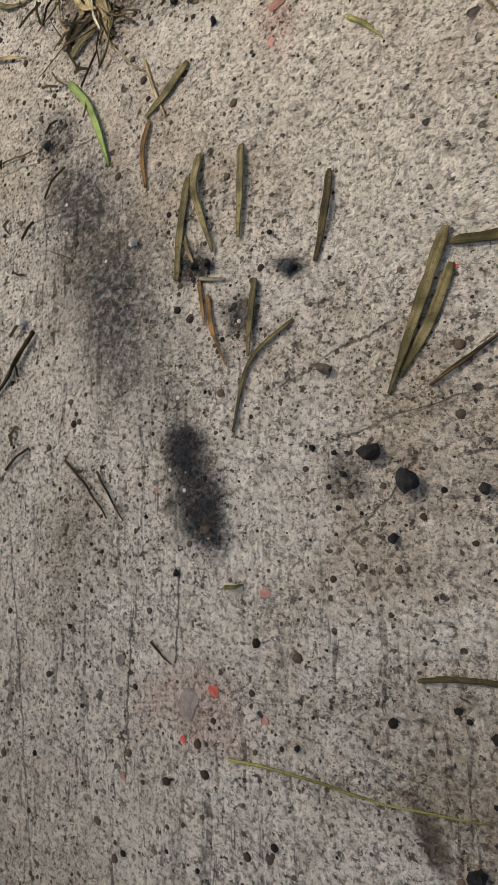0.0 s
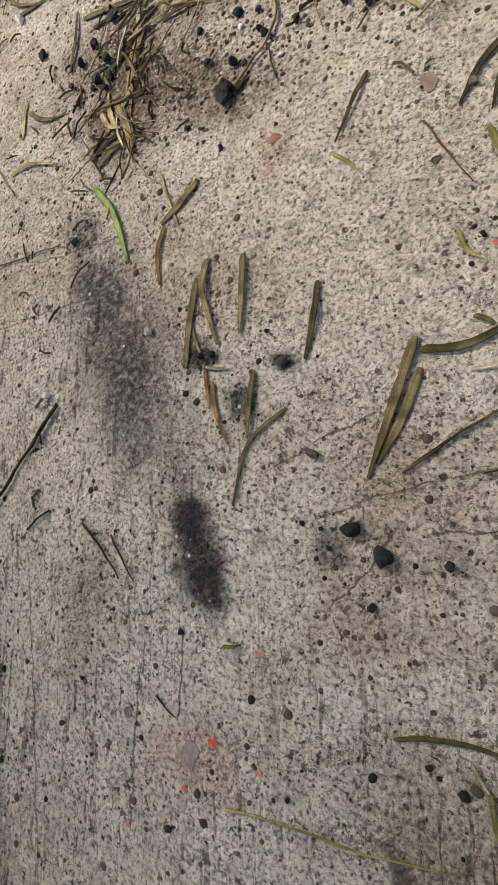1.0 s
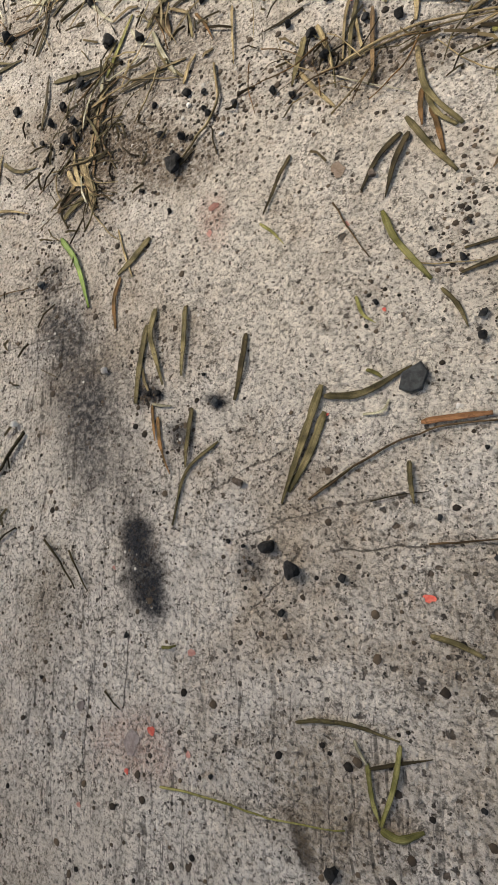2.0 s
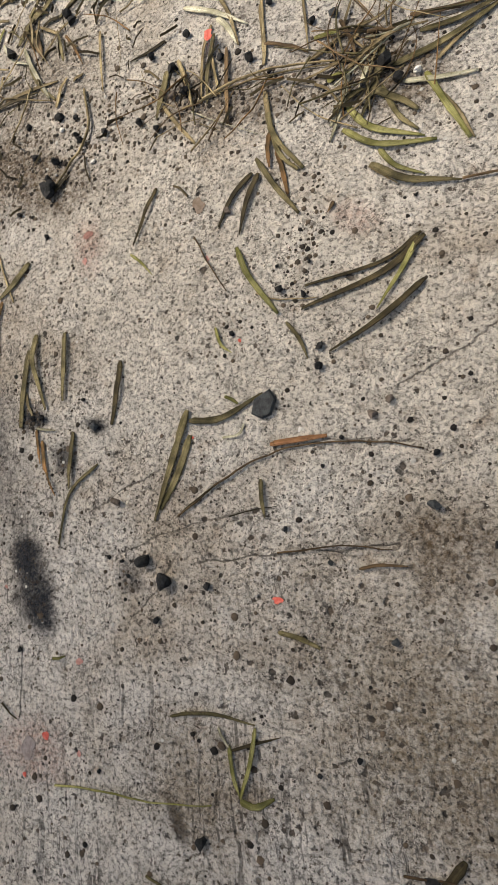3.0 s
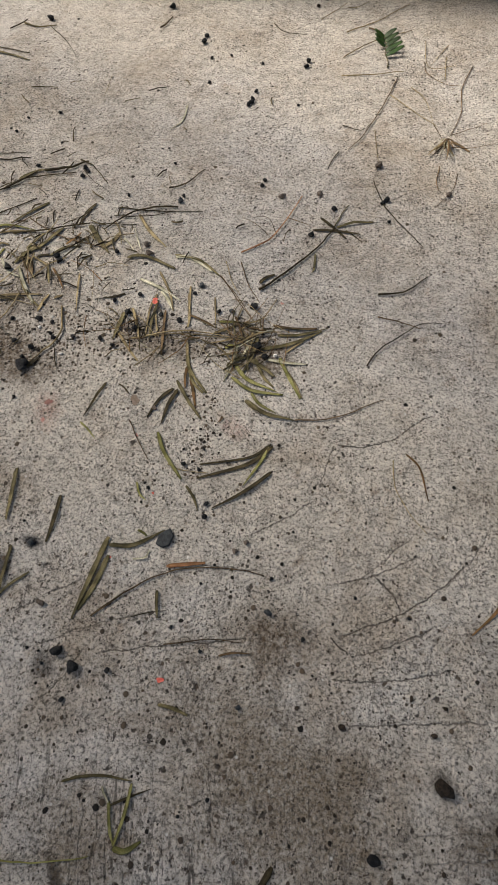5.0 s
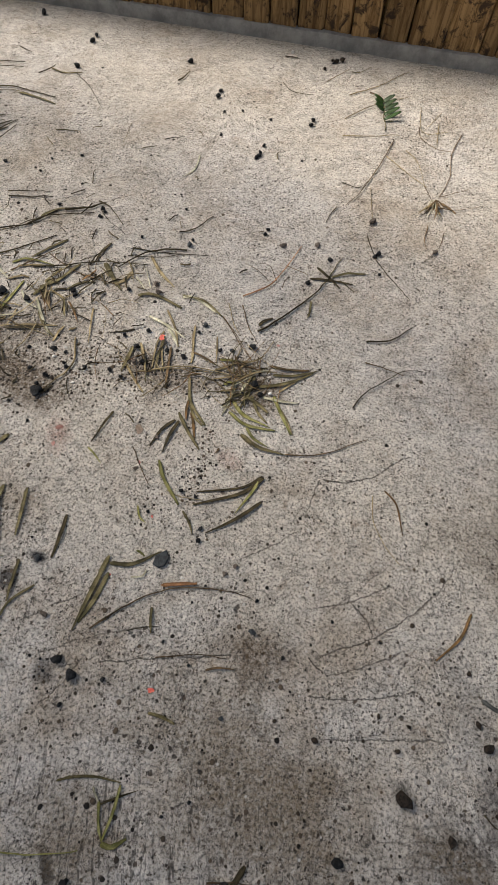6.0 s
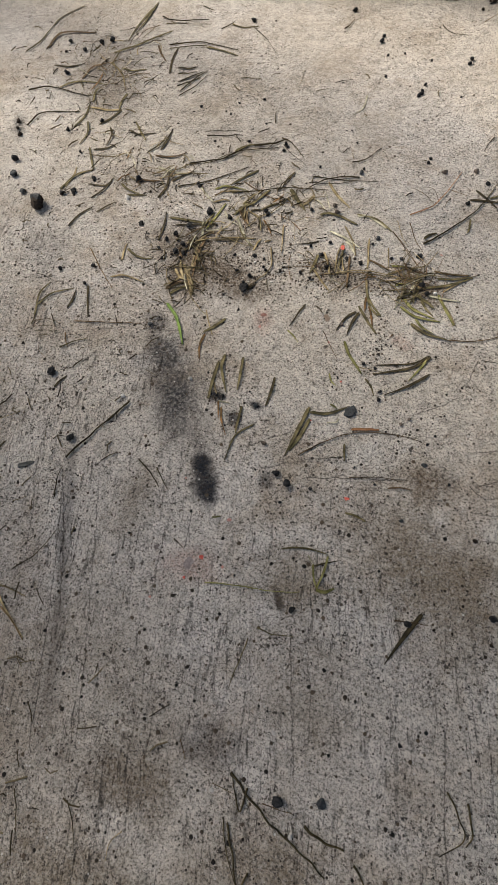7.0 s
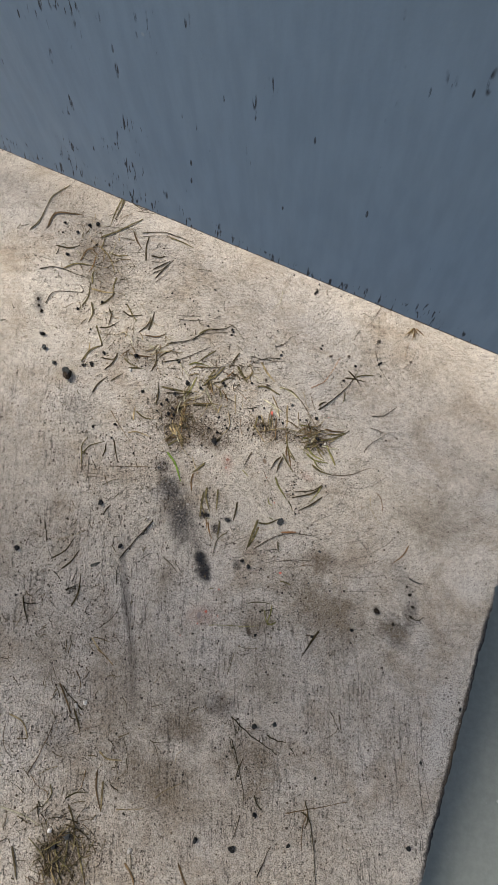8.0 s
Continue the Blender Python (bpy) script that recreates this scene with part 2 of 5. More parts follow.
stain("soot", 1.0, -0.050, -0.122, 0.012, 0.0115, -62)
stain("soot", .16, -0.080, -0.072, 0.018, 0.012, 125)
stain("soot", .5, -0.134, -0.016, 0.034, 0.022, -53)
stain("soot", .4, -0.138, -0.012, 0.090, 0.041, 129)
stain("soot", .5, -0.171, 0.036, 0.035, 0.020, 127)
stain("soot", .5, -0.200, 0.076, 0.018, 0.015, 145)
stain("soot", .28, -0.122, -0.050, 0.028, 0.017, -49)
# brown mottling, with the shade near the camera painted in
stain("dirt_shade", .45, 0.066, -0.178, 0.043, 0.034, -14)
stain("dirt_shade", .12, 0.050, -0.091, 0.038, 0.023, -70)
stain("dirt_shade", .15, -0.115, -0.285, 0.081, 0.049, 16)
stain("dirt_shade", .35, 0.113, -0.409, 0.076, 0.045, 6)
stain("dirt_shade", .4, -0.057, -0.484, 0.073, 0.044, 5)
stain("soil", .3, -0.040, -0.400, 0.038, 0.026, 2)
stain("soot", .18, -0.244, -0.456, 0.049, 0.029, -34)
stain("soot", .4, -0.593, 0.383, 0.037, 0.011, -60)
stain("pale", .8, 0.441, -0.334, 0.054, 0.019, -97)
stain("pale", .9, 0.489, 0.066, 0.012, 0.009, 14)
stain("pale", .8, 0.498, 0.171, 0.033, 0.027, 49)
stain("dirt_shade", .3, 0.083, -0.550, 0.298, 0.119, 12)
stain("soot", .13, 0.425, 0.105, 0.095, 0.060, 30)
stain("soil", .75, -0.172, -0.640, 0.050, 0.042, -24)
stain("dirt_shade", .3, -0.030, -0.345, 0.070, 0.050, -60)
groove(.7, 0.2630, 0.0083, 0.127, -0.0088, 37.1)
groove(.5, 0.3087, 0.0468, 0.067, -0.0043, 56.9)
groove(.6, 0.2591, -0.0234, 0.068, -0.0025, 28.4)
groove(.6, 0.2578, -0.0457, 0.096, -0.0044, 14.9)
groove(.6, 0.2777, -0.0734, 0.111, -0.0007, 11.9)
groove(.8, 0.2509, 0.0101, 0.035, 0.0018, -44.3)
groove(.9, 0.2197, -0.0343, 0.018, -0.0004, -34.8)
groove(.4, 0.2447, 0.0320, 0.076, 0.0000, 47.0)
groove(.9, 0.2243, 0.1348, 0.060, -0.0057, 18.1)
groove(.8, 0.2666, 0.1565, 0.037, 0.0021, 41.7)
groove(.6, 0.1924, 0.1067, 0.038, 0.0010, -100.1)
groove(.8, 0.2509, 0.0114, 0.025, 0.0014, -45.7)
groove(.6, 0.1622, 0.0534, 0.067, -0.0021, 38.6)
groove(.6, 0.2417, 0.0262, 0.079, -0.0037, 29.0)
groove(.7, 0.0986, -0.0578, 0.121, 0.0015, 15.2)
groove(.5, 0.1251, 0.0034, 0.063, 0.0028, 7.2)
groove(.5, 0.0405, -0.0566, 0.104, 0.0039, 25.6)
groove(.6, -0.0734, -0.2076, 0.079, -0.0000, -79.0)
groove(.6, -0.0565, -0.1632, 0.044, 0.0004, -80.0)
groove(.5, -0.0065, -0.0416, 0.062, 0.0021, 36.4)
groove(.6, 0.0227, -0.0909, 0.050, -0.0021, 61.6)
groove(.7, -0.1893, -0.2160, 0.175, 0.0028, -62.9)
groove(.5, -0.2377, -0.2055, 0.111, 0.0042, -67.1)
groove(.5, -0.2057, 0.0207, 0.134, 0.0017, 15.4)
groove(.5, -0.2291, 0.0530, 0.154, 0.0042, 14.0)
groove(.6, 0.0972, -0.2823, 0.138, -0.0003, -71.3)
groove(.5, 0.1104, -0.2755, 0.083, 0.0016, -72.4)
groove(.6, -0.1678, -0.2901, 0.273, 0.0035, -69.4)
groove(.5, -0.1280, -0.2692, 0.296, 0.0018, -68.7)
groove(.3, 0.3861, -0.1112, 0.235, -0.0010, 13.6)
groove(.3, 0.3773, -0.1283, 0.212, 0.0010, 14.2)
groove(.3, 0.4124, -0.1409, 0.166, -0.0021, 12.9)
groove(.7, 0.4304, -0.3362, 0.172, -0.0095, -77.1)
groove(.7, 0.4236, -0.3704, 0.160, -0.0046, -75.8)
groove(.6, 0.3902, -0.4172, 0.134, -0.0023, -74.8)
groove(.5, 0.2473, -0.3255, 0.173, -0.0036, -78.0)

# broom strokes along the slab, and the later strokes across it
bend = con.add("ShaderNodeVectorMath", operation="MULTIPLY_ADD")
sway = con.add("ShaderNodeTexNoise")
con.link(con.pos, sway.inputs["Vector"])
sway.inputs["Scale"].default_value, sway.inputs["Detail"].default_value = 22, 4
con.link(sway.outputs["Color"], bend.inputs[0])
bend.inputs[1].default_value = (0.012, 0.012, 0)
con.link(turned, bend.inputs[2])
bent = bend.outputs[0]
along = con.noise(1, 3, 0.6, con.place(bent, scale=(1 / 260, 1 / 14, 1)), 0.6)
across = con.noise(1, 3, 0.6, con.place(bent, scale=(1 / 16, 1 / 230, 1)), 0.6)
sep = con.add("ShaderNodeSeparateXYZ")
con.link(turned, sep.inputs[0])
side = con.ramp(con.math("ADD", con.math("MULTIPLY", con.noise(5, 3), 0.35), con.math("ADD", con.math("MULTIPLY", sep.outputs[0], 0.8), con.math("MULTIPLY", sep.outputs[1], 0.9))), 0.05, 0.3)
stroke = con.add("ShaderNodeMix", data_type="FLOAT")
con.link(side, stroke.inputs[0])
con.link(along, stroke.inputs[2])
con.link(across, stroke.inputs[3])
stroke = stroke.outputs[0]
groove = con.math("MULTIPLY", con.ramp(stroke, 0.39, 0.455, 1.0, 0.0), con.ramp(con.noise(150, 3, 0.6), 0.4, 0.56, 0.1, 1.0))
col = con.mix(con.math("MULTIPLY", groove, con.ramp(con.noise(14, 3), 0.38, 0.6, 0.12, 0.95)), col, con.tone(col, con.ramp(side, 0.0, 1.0, 0.28, 0.75)))
# sand grain, hairline crazing, fine pits and bug holes
grain = con.noise(430, 5, 0.68)
grain_b = con.noise(1700, 2, 0.6)
craze = con.ramp(con.math("ABSOLUTE", con.math("SUBTRACT", con.noise(150, 4, 0.6, None, 0.6), 0.5)), 0.004, 0.028, 1.0, 0.0)
craze = con.math("MULTIPLY", craze, con.ramp(con.noise(45, 3), 0.42, 0.62))
clots = con.noise(210, 4, 0.7, None, 0.5)
col = con.tone(col, con.ramp(grain, 0.36, 0.54, 0.46, 1.2))
col = con.mix(con.math("MULTIPLY", con.ramp(clots, 0.6, 0.66), con.ramp(con.noise(17, 4, 0.65), 0.4, 0.62, 0.1, 0.85)), col, (0.085, 0.066, 0.05))
col = con.tone(col, con.ramp(grain_b, 0.3, 0.7, 0.84, 1.16, False))
col = con.mix(con.math("MULTIPLY", craze, 0.65), col, (0.075, 0.065, 0.055))
col = con.mix(con.math("MULTIPLY", scored, con.ramp(ragged_fine, 0.38, 0.56, 0.25, 0.9)), col, (0.07, 0.062, 0.055))
pits = scored
thick = con.noise(11, 3, 0.6)
for scale, share, size, sway_by in ((165, 0.44, 0.35, 1.7), (900, 0.16, 0.4, 1.0), (470, 0.28, 0.42, 1.1), (250, 0.27, 0.36, 0.9), (140, 0.13, 0.26, 0.6), (80, 0.09, 0.17, 0.4)):
    wob = con.add("ShaderNodeVectorMath", operation="ADD")
    con.link(con.pos, wob.inputs[0])
    shake = con.add("ShaderNodeTexNoise")
    con.link(con.pos, shake.inputs["Vector"])
    shake.inputs["Scale"].default_value, shake.inputs["Detail"].default_value = scale * 2.2, 2
    scaled = con.add("ShaderNodeVectorMath", operation="SCALE")
    con.link(shake.outputs["Color"], scaled.inputs[0])
    scaled.inputs[3].default_value = sway_by / scale
    con.link(scaled.outputs[0], wob.inputs[1])
    v = con.cells(scale, wob.outputs[0])
    pick = con.add("ShaderNodeSeparateColor")
    con.link(v["Color"], pick.inputs[0])
    chance = con.math("ADD", pick.outputs[0], con.math("MULTIPLY_ADD", thick, 0.5, -0.25))
    r = con.math("MULTIPLY", con.ramp(chance, 1 - share, 1.0, 0.3, 1.0, False), size)
    m = con.math("MULTIPLY", con.ramp(con.math("SUBTRACT", v["Distance"], r), -0.06, 0.03, 1.0, 0.0), con.ramp(chance, 1 - share, 1 - share + 0.02, 0.0, 1.0))
    m = con.math("MULTIPLY", m, con.ramp(pick.outputs[1], 0.1, 0.7, 0.5, 1.0))
    if scale == 165:
        m = con.math("MULTIPLY", m, con.ramp(side, 0.1, 0.9, 0.95, 0.12))
    pits = con.math("MAXIMUM", pits, m)
col = con.mix(con.math("MULTIPLY", pits, 0.9), col, con.mix(con.ramp(con.noise(120, 2), 0.42, 0.6), (0.026, 0.022, 0.02), (0.08, 0.058, 0.042)))
white = con.cells(120)
wp = con.add("ShaderNodeSeparateColor")
con.link(white["Color"], wp.inputs[0])
col = con.mix(con.math("MULTIPLY", con.ramp(white["Distance"], 0.08, 0.16, 1.0, 0.0), con.ramp(wp.outputs[1], 0.85, 0.87)), col, (0.62, 0.6, 0.56))
height = con.math("ADD", con.math("MULTIPLY", grain, 1.0), con.math("MULTIPLY", stroke, con.ramp(side, 0.0, 1.0, 0.6, 0.12)))
height = con.math("ADD", height, con.math("ADD", con.math("MULTIPLY", mottle, 1.0), con.math("MULTIPLY", lumps, 1.3)))
height = con.math("SUBTRACT", height, con.math("MULTIPLY", pits, 0.8))
con.bump(height, 0.0022, 1.0)
CONCRETE = con.done(col)

# smooth grey-green painted floor beside the slab
fl = Nodes("grey_green_floor_paint", 0.55)
c = fl.mix(fl.ramp(fl.noise(1.4, 4), 0.3, 0.7), (0.23, 0.258, 0.238), (0.275, 0.295, 0.275))
c = fl.tone(c, fl.ramp(fl.noise(60, 5, 0.7), 0.3, 0.7, 0.92, 1.08))
v = fl.cells(14)
p = fl.add("ShaderNodeSeparateColor")
fl.link(v["Color"], p.inputs[0])
c = fl.mix(fl.math("MULTIPLY", fl.ramp(v["Distance"], 0.02, 0.06, 1.0, 0.0), fl.ramp(p.outputs[0], 0.6, 0.62)), c, (0.5, 0.52, 0.5))
fl.bump(fl.noise(220, 3), 0.0006, 0.4)
FLOOR_PAINT = fl.done(c)

# blue paint on board, scuffed down to the dark wood in upright strokes
bl = Nodes("scuffed_blue_paint", 0.42)
s = bl.add("ShaderNodeSeparateXYZ")
bl.link(bl.pos, s.inputs[0])
lean = bl.add("ShaderNodeCombineXYZ")
slope = bl.ramp(s.outputs[0], -0.5, 0.4, -0.32, 0.12, False)
bl.link(bl.math("MULTIPLY_ADD", s.outputs[2], slope, s.outputs[0]), lean.inputs[0])
bl.link(s.outputs[2], lean.inputs[2])
thin = bl.noise(1, 3, 0.6, bl.place(lean.outputs[0], scale=(1 / 150, 1, 1 / 26)), 0.5)
where = bl.math("ADD", bl.noise(7, 4, 0.65, lean.outputs[0]), bl.ramp(s.outputs[0], -0.5, 0.35, 0.03, -0.09))
near_foot = bl.ramp(s.outputs[2], 0.0, 0.05, 0.26, 0.0)
scuff = bl.math("MULTIPLY", bl.ramp(thin, 0.58, 0.63), bl.ramp(bl.math("ADD", where, near_foot), 0.56, 0.62))
for across, down, share, cut in ((34, 12, 0.82, 0.47), (75, 26, 0.85, 0.44)):
    dab = bl.cells(1, bl.place(lean.outputs[0], scale=(1 / across, 1, 1 / down)))
    one = bl.add("ShaderNodeSeparateColor")
    bl.link(dab["Color"], one.inputs[0])
    dabs = bl.math("MULTIPLY", bl.ramp(dab["Distance"], 0.12, 0.19, 1.0, 0.0), bl.ramp(one.outputs[0], share, share + 0.02))
    dabs = bl.math("MULTIPLY", dabs, bl.ramp(where, cut, cut + 0.06))
    scuff = bl.math("MAXIMUM", scuff, bl.math("MULTIPLY", dabs, bl.ramp(thin, 0.42, 0.5)))
fringe = bl.math("MULTIPLY", bl.ramp(bl.math("ADD", s.outputs[2], bl.math("MULTIPLY", bl.noise(90, 4, 0.7), 0.012)), 0.007, 0.0115, 1.0, 0.0), 0.9)
c = bl.mix(bl.ramp(bl.noise(2.5, 4), 0.3, 0.7), BLUE_A, BLUE_B)
c = bl.tone(c, bl.ramp(bl.noise(40, 4, 0.6, bl.place(bl.pos, scale=(1, 1, 4))), 0.3, 0.7, 0.94, 1.06))
c = bl.mix(bl.math("MULTIPLY", scuff, 0.92), c, (0.014, 0.018, 0.026))
c = bl.mix(fringe, c, (0.10, 0.062, 0.036))
v = bl.cells(16, bl.place(bl.pos, scale=(1, 1, 1)))
p = bl.add("ShaderNodeSeparateColor")
bl.link(v["Color"], p.inputs[0])
c = bl.mix(bl.math("MULTIPLY", bl.ramp(v["Distance"], 0.03, 0.06, 1.0, 0.0), bl.ramp(p.outputs[0], 0.86, 0.88, 0.0, 0.6)), c, (0.3, 0.36, 0.42))
bl.bump(bl.math("SUBTRACT", bl.noise(180, 4), bl.math("MULTIPLY", scuff, 1.5)), 0.0005, 0.6)
BLUE = bl.done(c, bl.ramp(bl.noise(30, 4), 0.3, 0.7, 0.36, 0.5))

# weathered brown boards
wd = Nodes("weathered_brown_board", 0.75)
rnd = wd.add("ShaderNodeObjectInfo").outputs["Random"]
shift = wd.add("ShaderNodeVectorMath", operation="ADD")
wd.link(wd.pos, shift.inputs[0])
far = wd.add("ShaderNodeCombineXYZ")
wd.link(wd.math("MULTIPLY", rnd, 37.0), far.inputs[0])
wd.link(far.outputs[0], shift.inputs[1])
veins = wd.noise(1, 5, 0.65, wd.place(shift.outputs[0], scale=(1 / 120, 1 / 120, 1 / 9)), 1.2)
c = wd.mix(wd.ramp(veins, 0.35, 0.65), (0.15, 0.085, 0.035), (0.4, 0.25, 0.115))
c = wd.mix(wd.ramp(wd.noise(45, 5, 0.72, shift.outputs[0], 0.6), 0.5, 0.62), c, (0.05, 0.032, 0.02))
c = wd.mix(wd.ramp(wd.noise(60, 4, 0.7, shift.outputs[0]), 0.64, 0.72), c, (0.38, 0.25, 0.12))
c = wd.tone(c, wd.ramp(rnd, 0.0, 1.0, 0.75, 1.25))
wd.bump(veins, 0.0012, 0.8)
BOARD = wd.done(c)

mo = Nodes("grey_mortar", 0.9)
c = mo.mix(mo.ramp(mo.noise(40, 5, 0.7), 0.3, 0.7), (0.22, 0.215, 0.21), (0.38, 0.37, 0.355))
mo.bump(mo.noise(260, 4), 0.0015)
MORTAR = mo.done(c)

pl = Nodes("pale_plaster", 0.9)
c = pl.mix(pl.ramp(pl.noise(2, 5), 0.3, 0.7), (0.42, 0.4, 0.37), (0.5, 0.48, 0.45))
pl.bump(pl.noise(120, 4), 0.002)
PLASTER = pl.done(c)


def leaf_material(name, a, b, spot, rough=0.8):
    """Dried or fresh grass: long veins, blotches and dark spots."""
    n = Nodes(name, rough)
    uv = n.add("ShaderNodeTexCoord").outputs["UV"]
    rnd = n.add("ShaderNodeObjectInfo").outputs["Random"]
    vein = n.noise(1, 3, 0.6, n.place(uv, scale=(1 / 2.5, 1 / 14, 1)))
    sides = n.add("ShaderNodeSeparateXYZ")
    n.link(uv, sides.inputs[0])
    rib = n.math("ABSOLUTE", n.math("SUBTRACT", sides.outputs[1], 0.5))
    blot = n.noise(330, 4, 0.65)
    c = n.mix(n.ramp(n.noise(90, 4, 0.6), 0.36, 0.64), a, b)
    c = n.tone(c, n.ramp(vein, 0.32, 0.68, 0.66, 1.34))
    c = n.tone(c, n.ramp(rib, 0.06, 0.14, 1.2, 1.0))
    c = n.tone(c, n.ramp(rib, 0.36, 0.5, 1.0, 0.7))
    c = n.mix(n.ramp(blot, 0.58, 0.66, 0.0, 0.6), c, spot)
    c = n.mix(n.ramp(n.noise(900, 3, 0.6), 0.6, 0.68, 0.0, 0.5), c, spot)
    c = n.tone(c, n.ramp(n.noise(60, 3, 0.6), 0.3, 0.7, 0.75, 1.25))
    c = n.tone(c, n.ramp(rnd, 0.0, 1.0, 0.72, 1.3))
    n.bump(vein, 0.0004, 0.8)
    return n.done(c)


LEAF = {
    "O": leaf_material("olive_grass", (0.08, 0.068, 0.03), (0.19, 0.158, 0.08), (0.04, 0.031, 0.018)),
    "G": leaf_material("fresh_grass", (0.09, 0.165, 0.018), (0.165, 0.25, 0.042), (0.09, 0.2, 0.04), 0.45),
    "Y": leaf_material("yellow_green_grass", (0.15, 0.145, 0.042), (0.265, 0.25, 0.1), (0.1, 0.09, 0.03)),
    "K": leaf_material("dark_olive_grass", (0.032, 0.025, 0.012), (0.075, 0.058, 0.028), (0.018, 0.015, 0.011)),
    "B": leaf_material("brown_grass", (0.1, 0.065, 0.035), (0.19, 0.125, 0.065), (0.04, 0.028, 0.018)),
    "T": leaf_material("straw", (0.2, 0.152, 0.08), (0.34, 0.27, 0.15), (0.1, 0.07, 0.035)),
    "P": leaf_material("pale_straw", (0.33, 0.31, 0.21), (0.5, 0.475, 0.36), (0.2, 0.17, 0.1)),
    "R": leaf_material("orange_brown_grass", (0.11, 0.07, 0.028), (0.24, 0.13, 0.055), (0.08, 0.045, 0.02)),
    "R2": leaf_material("orange_grass", (0.27, 0.13, 0.06), (0.42, 0.22, 0.11), (0.1, 0.05, 0.02)),
    "W": leaf_material("bleached_chaff", (0.55, 0.5, 0.4), (0.68, 0.64, 0.55), (0.3, 0.22, 0.14)),
    "K2": leaf_material("slate_bark", (0.05, 0.052, 0.05), (0.09, 0.092, 0.085), (0.03, 0.03, 0.03)),
    "F": leaf_material("dark_green_leaf", (0.016, 0.036, 0.01), (0.032, 0.066, 0.018), (0.015, 0.03, 0.01), 0.4),
}


def stone_material(name, a, b, rough=0.75):
    n = Nodes(name, rough)
    c = n.mix(n.ramp(n.noise(300, 4, 0.65), 0.35, 0.65), a, b)
    c = n.tone(c, n.ramp(n.add("ShaderNodeObjectInfo").outputs["Random"], 0.0, 1.0, 0.75, 1.35))
    n.bump(n.noise(700, 4, 0.7), 0.0008)
    return n.done(c)


STONE = {
    "K": stone_material("charcoal", (0.007, 0.0075, 0.008), (0.022, 0.023, 0.025), 0.7),
    "K2": stone_material("sooty_stone", (0.022, 0.025, 0.028), (0.05, 0.056, 0.06), 0.5),
    "BC": stone_material("burnt_earth", (0.014, 0.011, 0.009), (0.05, 0.037, 0.027), 0.9),
    "P2": stone_material("brown_pebble", (0.09, 0.07, 0.055), (0.19, 0.155, 0.13)),
    "W": stone_material("white_grit", (0.6, 0.58, 0.54), (0.72, 0.7, 0.67)),
    "RD": stone_material("red_paper", (0.62, 0.1, 0.075), (0.72, 0.2, 0.15), 0.7),
    "PK": stone_material("faded_pink_paper", (0.42, 0.2, 0.17), (0.5, 0.28, 0.24), 0.8),
    "MV": stone_material("grey_mauve_paper", (0.21, 0.175, 0.165), (0.3, 0.26, 0.25), 0.85),
    "TB": stone_material("tan_paper", (0.27, 0.2, 0.15), (0.36, 0.28, 0.22), 0.85),
    "RB": stone_material("red_brown_paper", (0.25, 0.12, 0.1), (0.34, 0.18, 0.15), 0.85),
}
grit = Nodes("dark_grit", 0.8)
isl = grit.add("ShaderNodeNewGeometry").outputs["Random Per Island"]
c = grit.mix(grit.ramp(isl, 0.1, 0.95, 0.0, 1.0, False), (0.012, 0.0105, 0.0095), (0.13, 0.098, 0.07))
c = grit.mix(grit.ramp(isl, 0.93, 0.95), c, (0.5, 0.48, 0.44))
GRIT = grit.done(c)
chaff = Nodes("chopped_chaff", 0.8)
isl = chaff.add("ShaderNodeNewGeometry").outputs["Random Per Island"]
c = chaff.mix(chaff.ramp(isl, 0.0, 1.0), (0.04, 0.03, 0.017), (0.2, 0.155, 0.085))
CHAFF = chaff.done(c)

# ---- helpers for meshes ----


def mesh_object(name, bm, mat, parent=None, label="", smooth=False):
    me = bpy.data.meshes.new(name)
    if smooth:
        for f in bm.faces:
            f.smooth = True
    bm.to_mesh(me)
    bm.free()
    me.materials.append(mat)
    ob = new(name, me)
    if parent:
        ob.parent = parent
    return tagged(ob, label)


def part(name, bm, material, parent, label=""):
    return mesh_object(name, bm, material, parent, label)


def board(x0, x1, y0, y1, z0, z1, bevel=0.002):
    bm = bmesh.new()
    bmesh.ops.create_cube(bm, size=1)
    for v in bm.verts:
        v.co = Vector(((x0 + x1) / 2 + v.co.x * (x1 - x0), (y0 + y1) / 2 + v.co.y * (y1 - y0), (z0 + z1) / 2 + v.co.z * (z1 - z0)))
    bmesh.ops.bevel(bm, geom=bm.edges[:], offset=bevel, segments=1, affect="EDGES")
    return bm


# ---- the ground: a lower painted floor out to the horizon, and the slab on it ----
bm = bmesh.new()
bmesh.ops.create_grid(bm, x_segments=8, y_segments=8, size=400)
ground = mesh_object("ground", bm, FLOOR_PAINT)
ground.location.z = -0.14
tagged(ground, "smooth grey-green painted floor below the slab edge", "floor", kind="structure")

# the slab's edge runs along its own y axis at x = 0; the top is z = 0
EDGE = Matrix.Translation((0.5285, 0.0, 0)) @ Matrix.Rotation(radians(-8.9), 4, "Z")
verts, faces = [], []
N = 900
